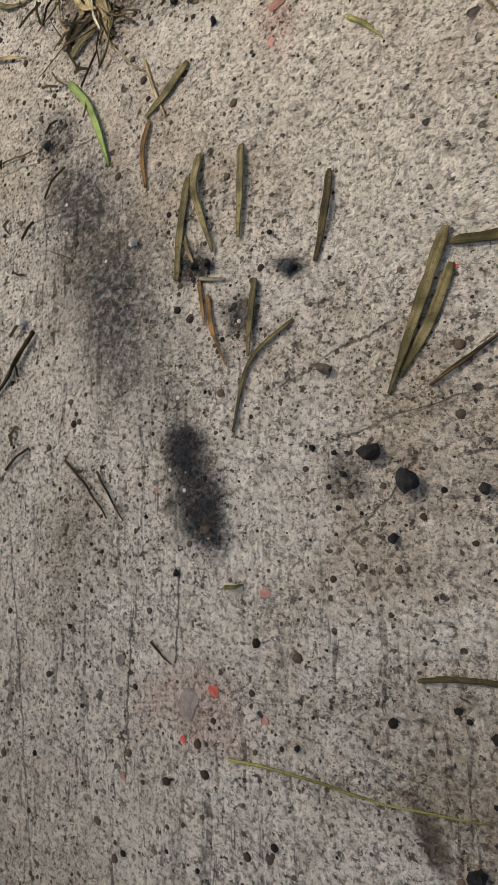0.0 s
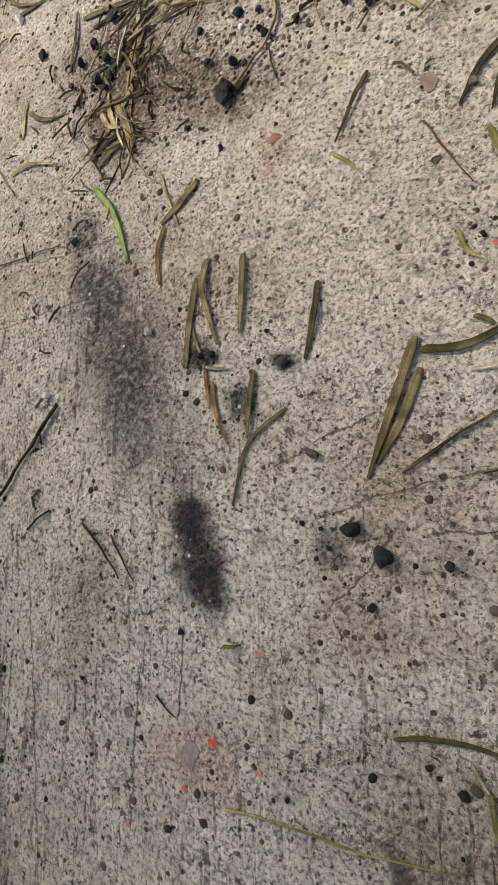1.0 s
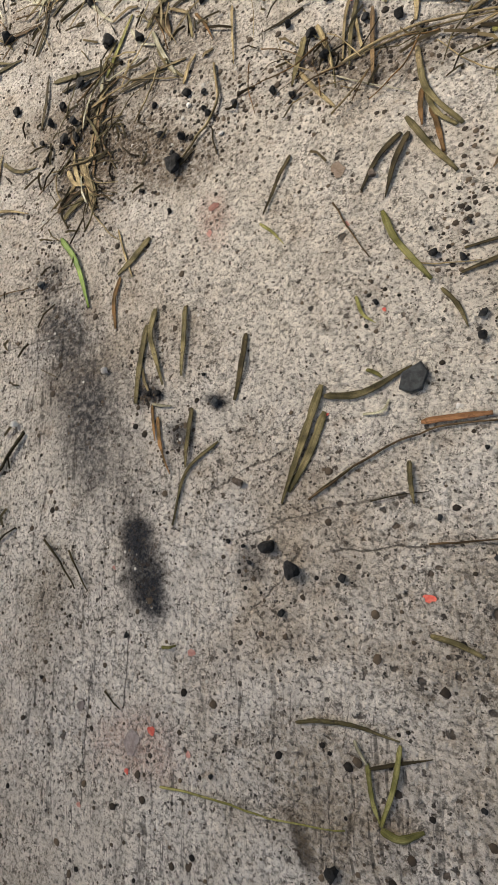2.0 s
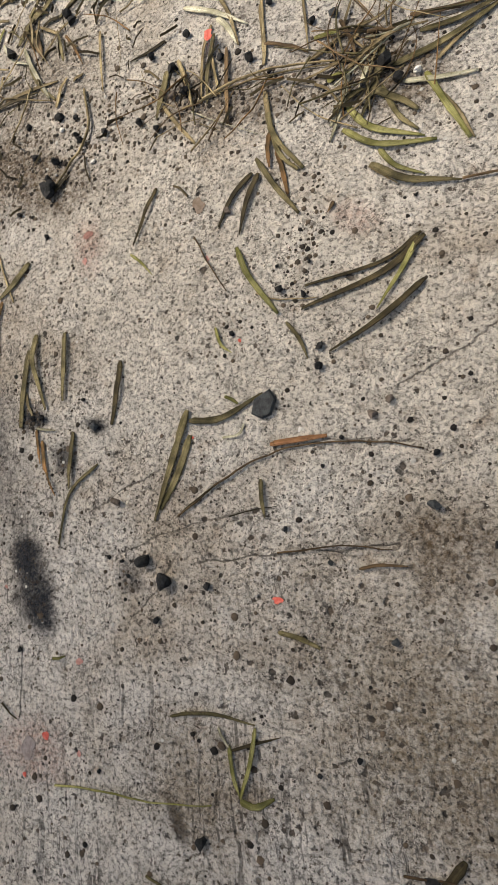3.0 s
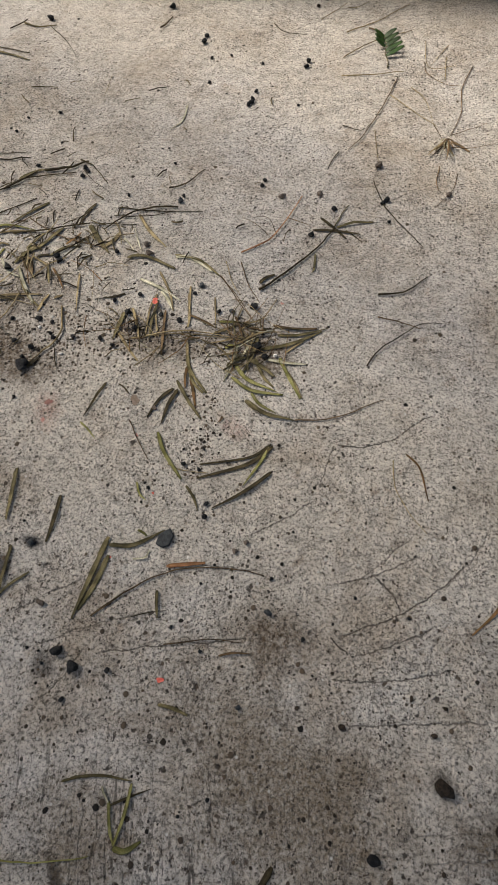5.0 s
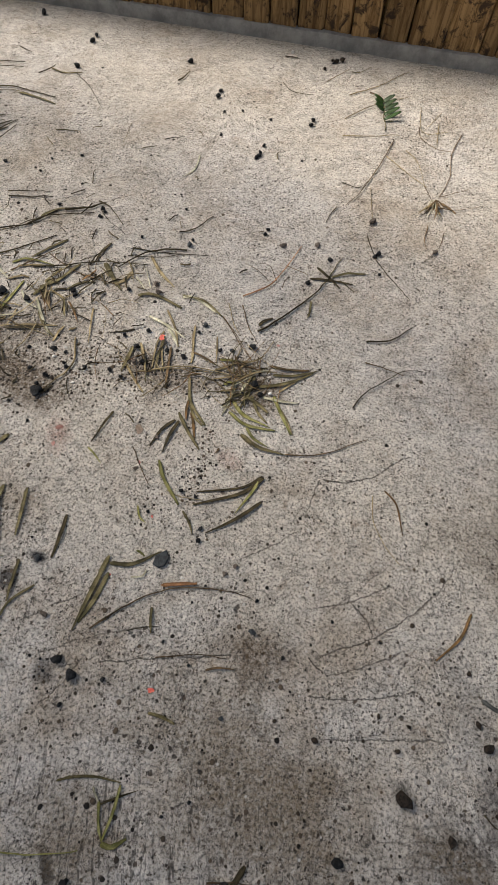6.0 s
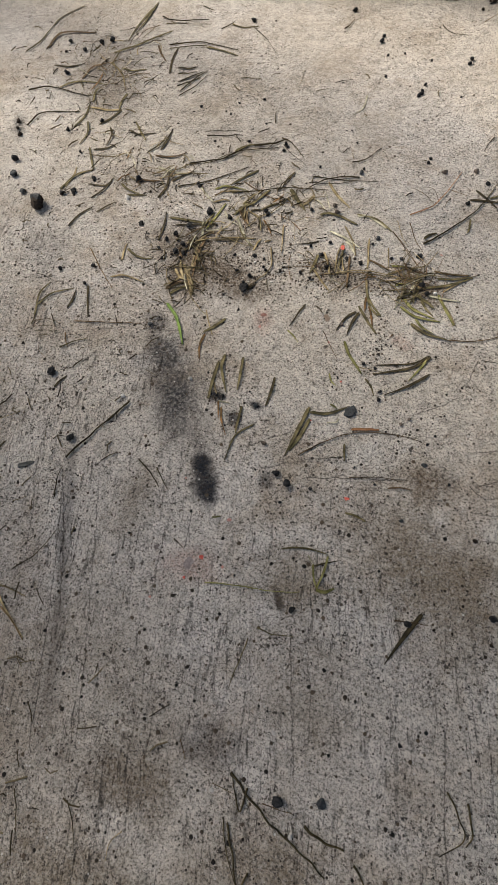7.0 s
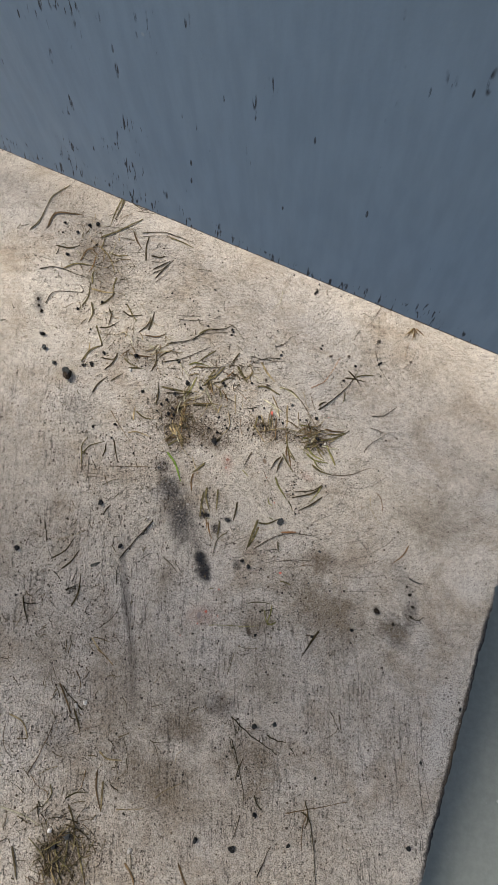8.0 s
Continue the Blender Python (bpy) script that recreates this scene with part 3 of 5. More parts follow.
for i in range(N + 1):
    y = -2.2 + 4.4 * i / N
    big = noise.fractal(Vector((y * 16, 3.1, 0)), 0.6, 2.0, 5) * 0.0016
    small = noise.fractal(Vector((y * 90, 7.7, 2)), 0.5, 2.0, 4) * 0.0018
    e = big + small
    drop = 0.0015 + abs(noise.fractal(Vector((y * 40, 1.3, 9)), 0.6, 2.0, 4)) * 0.004
    for x, z in ((-4.5, 0.0), (-0.03, 0.0), (-0.004 + e * 0.9, -0.0002), (e, -drop), (e * 0.7 + 0.003, -0.02 - drop), (0.004 + small, -0.07), (0.004, -0.14)):
        verts.append(EDGE @ Vector((x, y, z)))
for i in range(N):
    for k in range(6):
        a = i * 7 + k
        faces.append((a, a + 1, a + 8, a + 7))
me = bpy.data.meshes.new("slab")
me.from_pydata([tuple(v) for v in verts], [], faces)
me.materials.append(CONCRETE)
me.update()
slab = tagged(new("pavement", me), "sandy grey broom-finished concrete slab with soot and a chipped edge", "concrete slab", kind="structure")
bm = bmesh.new()
bm.from_mesh(me)
bmesh.ops.recalc_face_normals(bm, faces=bm.faces)
if bm.faces[0].normal.z < 0:
    bmesh.ops.reverse_faces(bm, faces=bm.faces)
bm.to_mesh(me)
bm.free()

# ---- added out of view: a plain wall behind the camera and a board over the slab ----
tagged(mesh_object("wall_south", board(-8, 8, -6.2, -6.0, -0.14, 2.9, 0.01), PLASTER), "plain pale plastered wall added out of view behind the camera", "wall", kind="structure")
# unseen board that holds the sun off the near slab
tagged(mesh_object("ceiling", board(-7, 4, -0.16, 0.58, 1.52, 1.56, 0.01), PLASTER), "plain pale unseen board added overhead to shade the near slab", "awning", kind="structure")

# ---- low board wall at the far side of the slab ----
wall = tagged(new("wall_north"), "low weathered brown board wall with a grey mortar foot", "wall", kind="structure")
wall.matrix_world = pose(0, 0.874, 0, 0, 0, -3.2)
rng = random.Random(5)
x = -1.6
while x < 1.0:
    w = rng.choice((0.024, 0.033, 0.044, 0.055, 0.07))
    bm = board(0, w - rng.uniform(0.001, 0.003), 0, 0.022, 0.004, 0.2 + rng.uniform(-0.006, 0.006), 0.002)
    for v in bm.verts:
        v.co.x += noise.noise(Vector((x, v.co.z * 9, 0))) * 0.002
    ob = part("board", bm, BOARD, wall)
    ob.location = (x, rng.uniform(-0.003, 0.003), 0)
    ob.rotation_euler = (0, radians(rng.uniform(-2.2, 2.2)), 0)
    x += w
part("backing_board", board(-1.62, 1.02, 0.024, 0.036, 0.004, 0.19), BOARD, wall)
bm = bmesh.new()
rows = []
for i in range(261):
    x = -1.6 + i * 0.01
    n1 = noise.fractal(Vector((x * 30, 2, 5)), 0.6, 2, 4)
    rows.append([bm.verts.new((x, y, z)) for y, z in ((-0.008 + n1 * 0.002, 0.0), (-0.007 + n1 * 0.001, 0.012), (-0.005, 0.018 + n1 * 0.0012), (0.004, 0.019 + n1 * 0.0012), (0.02, 0.0))])
for a, b in zip(rows, rows[1:]):
    for k in range(4):
        bm.faces.new((a[k], b[k], b[k + 1], a[k + 1]))
bmesh.ops.recalc_face_normals(bm, faces=bm.faces)
part("mortar_foot", bm, MORTAR, wall, "rough grey mortar foot")

# ---- blue board screen in front of it: a propped board that ends above the slab ----
screen = tagged(new("board_screen"), "scuffed blue painted board screen propped askew on wooden posts", "screen")
PROP = pose(0, 0.4363, 0.2446, -3, -6.26, -16.2)
front = mesh_object("face_board", board(-2.2, 0.72, 0, 0.018, 0, 0.46, 0.0015), BLUE, screen, "scuffed dusty blue painted board")
front.matrix_basis = PROP
for z in (0.1, 0.36):
    rail = part("rail", board(-2.18, 0.7, 0.0185, 0.045, z, z + 0.045), BOARD, screen)
    rail.matrix_basis = PROP
for lx, foot in ((-2.14, 0.0), (0.66, -0.14)):
    at = PROP @ Vector((lx, 0.072, 0.2))
    post = part("post", board(-0.025, 0.025, -0.025, 0.025, foot - at.z, 0.24), BOARD, screen)
    post.matrix_basis = pose(at.x, at.y, at.z, 0, 0, -16.2)

# ---- things lying on the slab ----
pick = random.Random(11)
NAMES = {"O": "olive", "G": "fresh green", "Y": "yellow-green", "K": "dark olive", "B": "brown", "T": "straw-coloured", "P": "pale bleached", "R": "orange-brown", "R2": "orange", "W": "bleached white", "K2": "slate-dark"}


def curve_through(pts, n):
    """Points along a smooth line through the given ones."""
    pts = [Vector((*p, 0)) for p in pts]
    ext = [pts[0] * 2 - pts[1], *pts, pts[-1] * 2 - pts[-2]]
    out = []
    for i in range(1, len(ext) - 2):
        a, b, c, d = ext[i - 1 : i + 3]
        for k in range(n):
            s = k / n
            out.append(0.5 * ((2 * b) + (c - a) * s + (2 * a - 5 * b + 4 * c - d) * s * s + (3 * b - a - 3 * c + d) * s**3))
    out.append(pts[-1])
    return out


def heights(line, lift, seed):
    """Lets a line lie on the slab, lifted a little here and there."""
    n = len(line) - 1
    return [0.0004 + lift * (0.5 + 0.5 * noise.noise(Vector((seed, i * 3.0 / n, 0)))) * (0.35 + 0.65 * math.sin(math.pi * i / n)) for i in range(n + 1)]


def ribbon(line, zs, width, roll, taper, thick=0.00035):
    """A grass blade: a folded strip with a midrib, tapering at one end."""
    bm = bmesh.new()
    uv = bm.loops.layers.uv.new("uv")
    n = len(line) - 1
    rings = []
    for i, p in enumerate(line):
        a, b = line[max(i - 1, 0)], line[min(i + 1, n)]
        t = (b - a).normalized()
        side = Vector((-t.y, t.x, 0))
        f = i / n
        w = width * 0.49 * min(1, 0.5 + f * 6) * (1 - taper * max(0, (f - 0.4) / 0.6) ** 1.6)
        w *= 1 + 0.25 * noise.noise(Vector((p.x * 300, p.y * 300, 3)))
        tilt = roll * (0.6 + 0.4 * f)
        ring = []
        for s, dz in ((-1, 0.16), (-0.5, 0.05), (0, -0.03), (0.5, 0.05), (1, 0.16)):
            ring.append(bm.verts.new(p + side * (s * w * math.cos(tilt)) + Vector((0, 0, zs[i] + dz * w * 0.8 + (s + 1) * w * math.sin(tilt) * 0.5 + thick))))
        for s, dz in ((0.96, 0.16), (0, -0.03), (-0.96, 0.16)):
            ring.append(bm.verts.new(p + side * (s * w * math.cos(tilt)) + Vector((0, 0, zs[i] + dz * w * 0.8 + (s + 1) * w * math.sin(tilt) * 0.5))))
        rings.append(ring)
    for i in range(n):
        for k in range(8):
            f = bm.faces.new((rings[i][k], rings[i][(k + 1) % 8], rings[i + 1][(k + 1) % 8], rings[i + 1][k]))
            f.smooth = k < 4
            for lp, (u, v) in zip(f.loops, ((i, k), (i, k + 1), (i + 1, k + 1), (i + 1, k))):
                lp[uv].uv = (u / n, v / 4 if k < 4 else 0.5)
    bm.faces.new(rings[0][::-1])
    bm.faces.new(rings[-1])
    bmesh.ops.recalc_face_normals(bm, faces=bm.faces)
    return bm


def tube(line, zs, width, taper=0.5, sides=6, knots=True):
    """A thin stem with small swellings."""
    bm = bmesh.new()
    uv = bm.loops.layers.uv.new("uv")
    n = len(line) - 1
    rings = []
    for i, p in enumerate(line):
        a, b = line[max(i - 1, 0)], line[min(i + 1, n)]
        t = (b - a).normalized()
        side = Vector((-t.y, t.x, 0))
        r = width / 2 * (1 - taper * i / n) * (1 + 0.25 * noise.noise(Vector((p.x * 260, p.y * 260, 8))))
        rings.append([bm.verts.new(p + side * (r * math.cos(k * math.tau / sides)) + Vector((0, 0, zs[i] + r + r * math.sin(k * math.tau / sides)))) for k in range(sides)])
    for i in range(n):
        for k in range(sides):
            f = bm.faces.new((rings[i][k], rings[i][(k + 1) % sides], rings[i + 1][(k + 1) % sides], rings[i + 1][k]))
            f.smooth = True
            for lp, (u, v) in zip(f.loops, ((i, k), (i, k + 1), (i + 1, k + 1), (i + 1, k))):
                lp[uv].uv = (u / n, v / sides)
    bm.faces.new(rings[0][::-1])
    bm.faces.new(rings[-1])
    bmesh.ops.recalc_face_normals(bm, faces=bm.faces)
    return bm


def centred(line):
    c = sum(line, Vector()) / len(line)
    return c, [p - c for p in line]


def blade(tint, width, *xy, lift=None, base=0.0):
    """A cut grass blade; sizes and places in tenths of a millimetre."""
    pts = [(xy[i] / 1e4, xy[i + 1] / 1e4) for i in range(0, len(xy), 2)]
    c, line = centred(curve_through(pts, 6))
    zs = heights(line, pick.uniform(0.0005, 0.0028) if lift is None else lift, pick.uniform(0, 99))
    bm = ribbon(line, zs, width / 1e4, pick.uniform(-0.35, 0.35), pick.uniform(0.3, 0.9))
    ob = mesh_object("grass_clipping", bm, LEAF[tint])
    ob.location = (c.x, c.y, base)
    return tagged(ob, NAMES[tint] + " cut grass clipping lying on the concrete", "grass clipping", "grass clippings")


def stem(tint, width, *xy, lift=None, base=0.0):
    """A thin dry stem; sizes and places in tenths of a millimetre."""
    pts = [(xy[i] / 1e4, xy[i + 1] / 1e4) for i in range(0, len(xy), 2)]
    c, line = centred(curve_through(pts, 7))
    line = [p + Vector((noise.noise(Vector((p.x * 90, p.y * 90, c.x * 9))), noise.noise(Vector((p.x * 90, p.y * 90, 5 + c.y * 9))), 0)) * width / 1e4 * 0.7 for p in line]
    zs = heights(line, pick.uniform(0.0005, 0.003) if lift is None else lift, pick.uniform(0, 99))
    ob = mesh_object("straw", tube(line, zs, width / 1e4), LEAF[tint])
    ob.location = (c.x, c.y, base)
    return tagged(ob, "thin " + NAMES[tint] + " dry straw lying on the concrete", "straw", "straws")


CRUMBS = {"K": ("charcoal_crumb", "small black charcoal crumb lying on the concrete", "charcoal"), "BC": ("burnt_clod", "crumbly black-brown burnt earth clod on the concrete", "clod"), "K2": ("sooty_stone", "dark grey soot-coated stone on the concrete", "stone"),
          "P2": ("pebble", "small brown-grey pebble lying on the concrete", "pebble"), "W": ("grit_grain", "tiny white stone grain on the concrete", "grit")}


def crumb(tint, size, x, y):
    """A broken lump, as broad as size."""
    bm = bmesh.new()
    size *= 1.22
    bmesh.ops.create_icosphere(bm, subdivisions=2, radius=size / 2e4)
    off = Vector((pick.uniform(0, 50), pick.uniform(0, 50), 0))
    sx, sy, sz = pick.uniform(0.85, 1.25), pick.uniform(0.7, 1.0), pick.uniform(0.5, 0.8)
    r = size / 2e4
    for v in bm.verts:
        d = v.co.normalized()
        g = 1 + 0.45 * noise.noise(d * 1.3 + off) + 0.2 * noise.noise(d * 3.5 + off)
        v.co = Vector((d.x * sx, d.y * sy, d.z * sz)) * r * g
    for _ in range(7):
        cut = Vector((pick.gauss(0, 1), pick.gauss(0, 1), pick.gauss(0, 0.8))).normalized()
        reach = r * pick.uniform(0.45, 0.75)
        for v in bm.verts:
            over = v.co.dot(cut) - reach
            if over > 0:
                v.co -= cut * over
    low = min(v.co.z for v in bm.verts)
    for v in bm.verts:
        v.co.z -= low * 0.85
    name, label, cat = CRUMBS[tint]
    ob = mesh_object(name, bm, STONE[tint])
    ob.location, ob.rotation_euler = (x / 1e4, y / 1e4, 0), (0, 0, pick.uniform(0, 6.3))
    return tagged(ob, label, cat, name.replace("_", " ") + "s")


FLAKES = {"RD": "bright red scrap of paper stuck on the concrete", "PK": "faded pink scrap of paper on the concrete", "MV": "trodden grey-mauve scrap of paper on the concrete",
          "TB": "trodden tan-brown scrap of card on the concrete", "RB": "trodden red-brown scrap of paper on the concrete", "W": "tiny white scrap of paper on the concrete"}


def flake(tint, size, x, y, base=0.0):
    """A torn scrap, lightly curled."""
    bm = bmesh.new()
    n = 11
    seed = pick.uniform(0, 99)
    top, low = [], []
    for k in range(n):
        a = k * math.tau / n
        r = size / 2e4 * (0.85 + 0.6 * noise.noise(Vector((math.cos(a), math.sin(a), seed))))
        p = Vector((math.cos(a) * r * 1.15, math.sin(a) * r * 0.8, 0))
        lift = 0.035 * r * (1 + math.sin(2 * a + seed))
        top.append(bm.verts.new(p + Vector((0, 0, 0.0003 + lift))))
        low.append(bm.verts.new(p * 0.97 + Vector((0, 0, 0.0001 + lift * 0.8))))
    mid = bm.verts.new((0, 0, 0.0004))
    for k in range(n):
        bm.faces.new((top[k], top[(k + 1) % n], mid))
        bm.faces.new((low[k], low[(k + 1) % n], top[(k + 1) % n], top[k]))
    bmesh.ops.recalc_face_normals(bm, faces=bm.faces)
    ob = mesh_object("paper_scrap", bm, STONE[tint])
    ob.location, ob.rotation_euler = (x / 1e4, y / 1e4, base), (0, 0, pick.uniform(0, 6.3))
    return tagged(ob, FLAKES[tint], "paper scrap", "paper scraps")


def chip(tint, size, x, y):
    """A flat six-sided chip of slate."""
    bm = bmesh.new()
    r = size / 2e4
    ring = [(0.82, 0.35), (0.42, 1.02), (-0.62, 0.42), (-0.78, -0.55), (-0.1, -0.86), (0.5, -0.62)]
    low = [bm.verts.new((px * r, py * r, 0)) for px, py in ring]
    mid = [bm.verts.new((px * r, py * r, 0.0022)) for px, py in ring]
    top = [bm.verts.new((px * r * 0.9, py * r * 0.9, 0.003 + 0.0004 * px)) for px, py in ring]
    for a, b in ((low, mid), (mid, top)):
        for k in range(6):
            bm.faces.new((a[k], a[(k + 1) % 6], b[(k + 1) % 6], b[k]))
    bm.faces.new(top)
    bm.faces.new(low[::-1])
    ob = mesh_object("slate_chip", bm, STONE[tint])
    ob.location, ob.rotation_euler = (x / 1e4, y / 1e4, 0), (0, 0, radians(8))
    return tagged(ob, "flat dark blue-grey slate chip on the concrete", "slate chip")


blade("G", 47, -1966, 1065, -1732, 859, -1520, 528)
blade("O", 47, -1118, 1030, -1222, 871, -1326, 767)
blade("R", 32, -1295, 747, -1295, 566, -1231, 380)
blade("T", 16, -1421, 1107, -1318, 933, -1193, 747)
blade("O", 44, -935, 525, -906, 326, -743, 30)
blade("O", 45, -976, 416, -957, 160, -921, -107)
blade("T", 22, -937, 131, -891, 46, -842, -24)
blade("R", 21, -791, -106, -754, -200, -711, -319)
blade("R", 28, -729, -172, -678, -304, -636, -380)
blade("R", 14, -657, -355, -601, -430, -551, -498)
blade("P", 18, -793, -97, -730, -100, -645, -96)
blade("O", 39, -704, 548, -661, 334, -622, 99)
blade("K", 35, -242, 387, -224, 203, -226, -16)
blade("O", 34, -495, -90, -477, -268, -453, -444)
blade("O", 22, -276, -264, -443, -468, -459, -785)
blade("O", 49, 268, 120, 227, -172, 174, -535)
blade("O", 43, 311, -21, 272, -256, 197, -467)
blade("Y", 19, -358, -1441, -313, -1428, -270, -1405)
blade("O", 18, 455, -1534, 558, -1488, 694, -1454)
blade("O", 49, -2530, 2492, -2132, 2499, -1826, 2518)
blade("O", 27, -1912, 2710, -1965, 2469, -2043, 2206)
blade("T", 44, -1789, 2387, -1920, 2212, -1885, 1720)
blade("T", 43, -1828, 1858, -1899, 1626, -2081, 1304)
blade("T", 53, -1993, 1732, -1838, 1526, -1694, 1283)
blade("P", 37, -2014, 2528, -1923, 2262, -1840, 1980)
blade("B", 47, -2073, 1280, -1983, 1394, -1816, 1453)
blade("P", 32, -2389, 3241, -2160, 3024, -2000, 2908)
blade("T", 28, -2000, 2908, -1866, 2980, -1777, 2984)
blade("Y", 38, -2072, 3160, -1911, 3249, -1552, 3228)
blade("O", 27, -1566, 2957, -1510, 3067, -1461, 3202)
blade("O", 32, -1279, 2910, -1154, 3045, -987, 3094)
blade("K", 66, -1583, 2912, -1507, 2796, -1450, 2686)
blade("Y", 46, -1573, 2984, -1490, 2987, -1417, 2984)
blade("P", 36, -1558, 2709, -1421, 2512, -1222, 2264)
blade("P", 27, -1781, 2783, -1651, 2631, -1493, 2574)
blade("T", 35, -1644, 2289, -1433, 2348, -1176, 2394)
blade("K", 26, -1279, 2910, -1381, 2887, -1420, 2824)
blade("T", 21, -876, 2719, -827, 2527, -754, 2248)
blade("K", 23, -323, 2545, -432, 2485, -578, 2439)
blade("K", 24, -197, 1509, -239, 1357, -295, 1129)
blade("K", 54, -1087, 1530, -994, 1565, -920, 1665)
blade("Y", 19, -304, 1071, -208, 1011, -118, 934)
blade("P", 36, -225, 2754, 31, 2658, 258, 2548)
blade("P", 38, 35, 2632, 129, 2540, 205, 2423)
blade("T", 24, 4, 2591, -19, 2394, 22, 2067)
blade("T", 19, 42, 2380, 100, 2210, 153, 2082)
blade("T", 23, 315, 2749, 356, 2542, 392, 2322)
blade("B", 23, 392, 2387, 537, 2346, 679, 2283)
blade("T", 18, 592, 2652, 632, 2491, 677, 2295)
blade("T", 22, 689, 2219, 761, 2276, 903, 2367)
blade("Y", 29, 700, 2363, 810, 2372, 887, 2379)
blade("T", 26, 913, 2294, 966, 2352, 987, 2417)
blade("T", 28, 1042, 2333, 1060, 2190, 1059, 2087)
blade("Y", 36, 822, 2066, 863, 2100, 953, 2109)
blade("P", 35, 1073, 2204, 1029, 2093, 1002, 1962)
blade("O", 41, 1042, 1988, 1192, 1926, 1337, 1834)
blade("Y", 41, 951, 1903, 1100, 1760, 1386, 1683)
blade("P", 28, 954, 1988, 920, 1908, 875, 1795)
blade("O", 31, 1126, 2006, 1232, 1820, 1350, 1720)
blade("Y", 31, 1159, 1630, 1253, 1527, 1410, 1468)
blade("O", 29, 490, 1893, 594, 1661, 724, 1551)
blade("R", 32, 512, 1798, 522, 1689, 547, 1579)
blade("R", 32, 574, 1682, 624, 1570, 682, 1407)
blade("O", 34, 451, 1644, 591, 1468, 764, 1288)
blade("K", 33, 442, 1555, 343, 1421, 281, 1228)
blade("K", 37, 484, 1550, 438, 1377, 421, 1173)
blade("Y", 36, 417, 1097, 521, 921, 728, 705)
blade("K", 24, 1427, 1156, 1251, 998, 857, 866)
blade("K", 39, 1446, 1140, 1258, 937, 861, 738)
blade("Y", 28, 1417, 1127, 1359, 964, 1256, 742)
blade("K", 36, 1472, 903, 1288, 698, 1041, 504)
blade("B", 21, 952, 1349, 942, 1317, 925, 1286)
blade("O", 40, 291, 57, 491, 94, 707, 257)
blade("R2", 33, 792, -21, 940, 21, 1090, 60)
blade("O", 26, 768, -211, 791, -312, 822, -410)
blade("Y", 22, 363, 615, 416, 515, 492, 469)
blade("O", 25, 782, 658, 872, 565, 933, 459)
blade("B", 18, 1335, -575, 1429, -537, 1557, -518)
blade("P", 16, 511, -15, 605, 12, 626, 77)
blade("Y", 21, 486, 217, 539, 202, 575, 183)
blade("O", 27, 979, -966, 1090, -967, 1200, -990)
blade("O", 21, 511, -1500, 708, -1447, 928, -1437)
blade("Y", 25, 930, -1450, 931, -1620, 904, -1798)
blade("Y", 23, 806, -1574, 850, -1703, 904, -1798)
blade("P", 17, 734, -1506, 771, -1547, 808, -1582)
blade("K", 18, 819, -1596, 929, -1529, 1065, -1454)
blade("Y", 40, 906, -1810, 990, -1806, 1075, -1741)
blade("O", 39, -2057, 3972, -1933, 4096, -1796, 4180)
blade("K", 33, -1022, 3730, -1090, 3542, -1108, 3395)
blade("O", 37, -1562, 3659, -1725, 3480, -1881, 3288)
blade("O", 40, -1266, 3316, -1417, 3024, -1581, 2876)
blade("T", 35, -486, 3638, -318, 3429, -70, 3218)
blade("O", 59, -988, 3400, -811, 3195, -649, 3031)
blade("T", 47, -617, 3345, -666, 3202, -753, 3094)
blade("O", 38, -442, 3009, -255, 3053, 103, 2941)
blade("P", 41, 67, 3104, 230, 3113, 501, 2964)
blade("B", 63, -1492, 2846, -1423, 2714, -1373, 2617)
blade("O", 34, -1467, 2545, -1316, 2360, -1162, 2245)
blade("T", 30, -1142, 2184, -1126, 2311, -1100, 2408)
blade("T", 38, -1034, 2381, -1006, 2383, -959, 2418)
blade("O", 32, 35, 2522, 39, 2278, 68, 2044)
blade("T", 32, -199, 2381, -102, 2207, -34, 2036)
blade("O", 43, -264, 2315, -270, 2133, -284, 1984)
blade("T", 28, -255, 2075, -108, 1913, 28, 1784)
blade("T", 29, 322, 2667, 395, 2366, 409, 2249)
blade("B", 28, 141, 2407, 192, 2113, 233, 1888)
blade("T", 31, 444, 2077, 489, 1911, 561, 1753)
blade("O", 30, 1687, 3785, 1857, 3873, 2065, 3921)
blade("K", 34, 1437, 3708, 1666, 3729, 1945, 3726)
blade("K", 34, 1493, 3904, 1662, 3770, 1802, 3640)
blade("K", 36, 1006, 2899, 1047, 2965, 1139, 3034)
blade("O", 25, 1511, 3376, 1523, 3182, 1505, 3118)
blade("O", 38, 1293, 2293, 1525, 2340, 1756, 2456)
blade("O", 41, 1175, 2114, 1445, 2221, 1704, 2412)
blade("B", 31, 1229, 2403, 1424, 2389, 1655, 2436)
blade("P", 34, 1238, 2009, 1427, 1999, 1610, 2016)
blade("Y", 40, 1351, 2046, 1441, 1893, 1608, 1648)
blade("O", 41, 1106, 2249, 1093, 2023, 1034, 1799)
blade("Y", 36, 945, 1764, 1152, 1652, 1449, 1657)
blade("O", 37, 880, 1865, 960, 1955, 1093, 2023)
blade("P", 34, 933, 2120, 922, 1897, 884, 1704)
blade("O", 42, 1122, 1545, 1321, 1440, 1592, 1421)
blade("R", 17, 2571, 1274, 2695, 1154, 2781, 882)
blade("O", 36, -3455, 6359, -3149, 6308, -2801, 6212)
blade("P", 23, -415, 5582, -405, 5280, -510, 5098)
blade("B", 31, 2846, 5358, 2961, 5281, 3061, 5202)
blade("K", 27, 261, 8212, 355, 8205, 493, 8209)
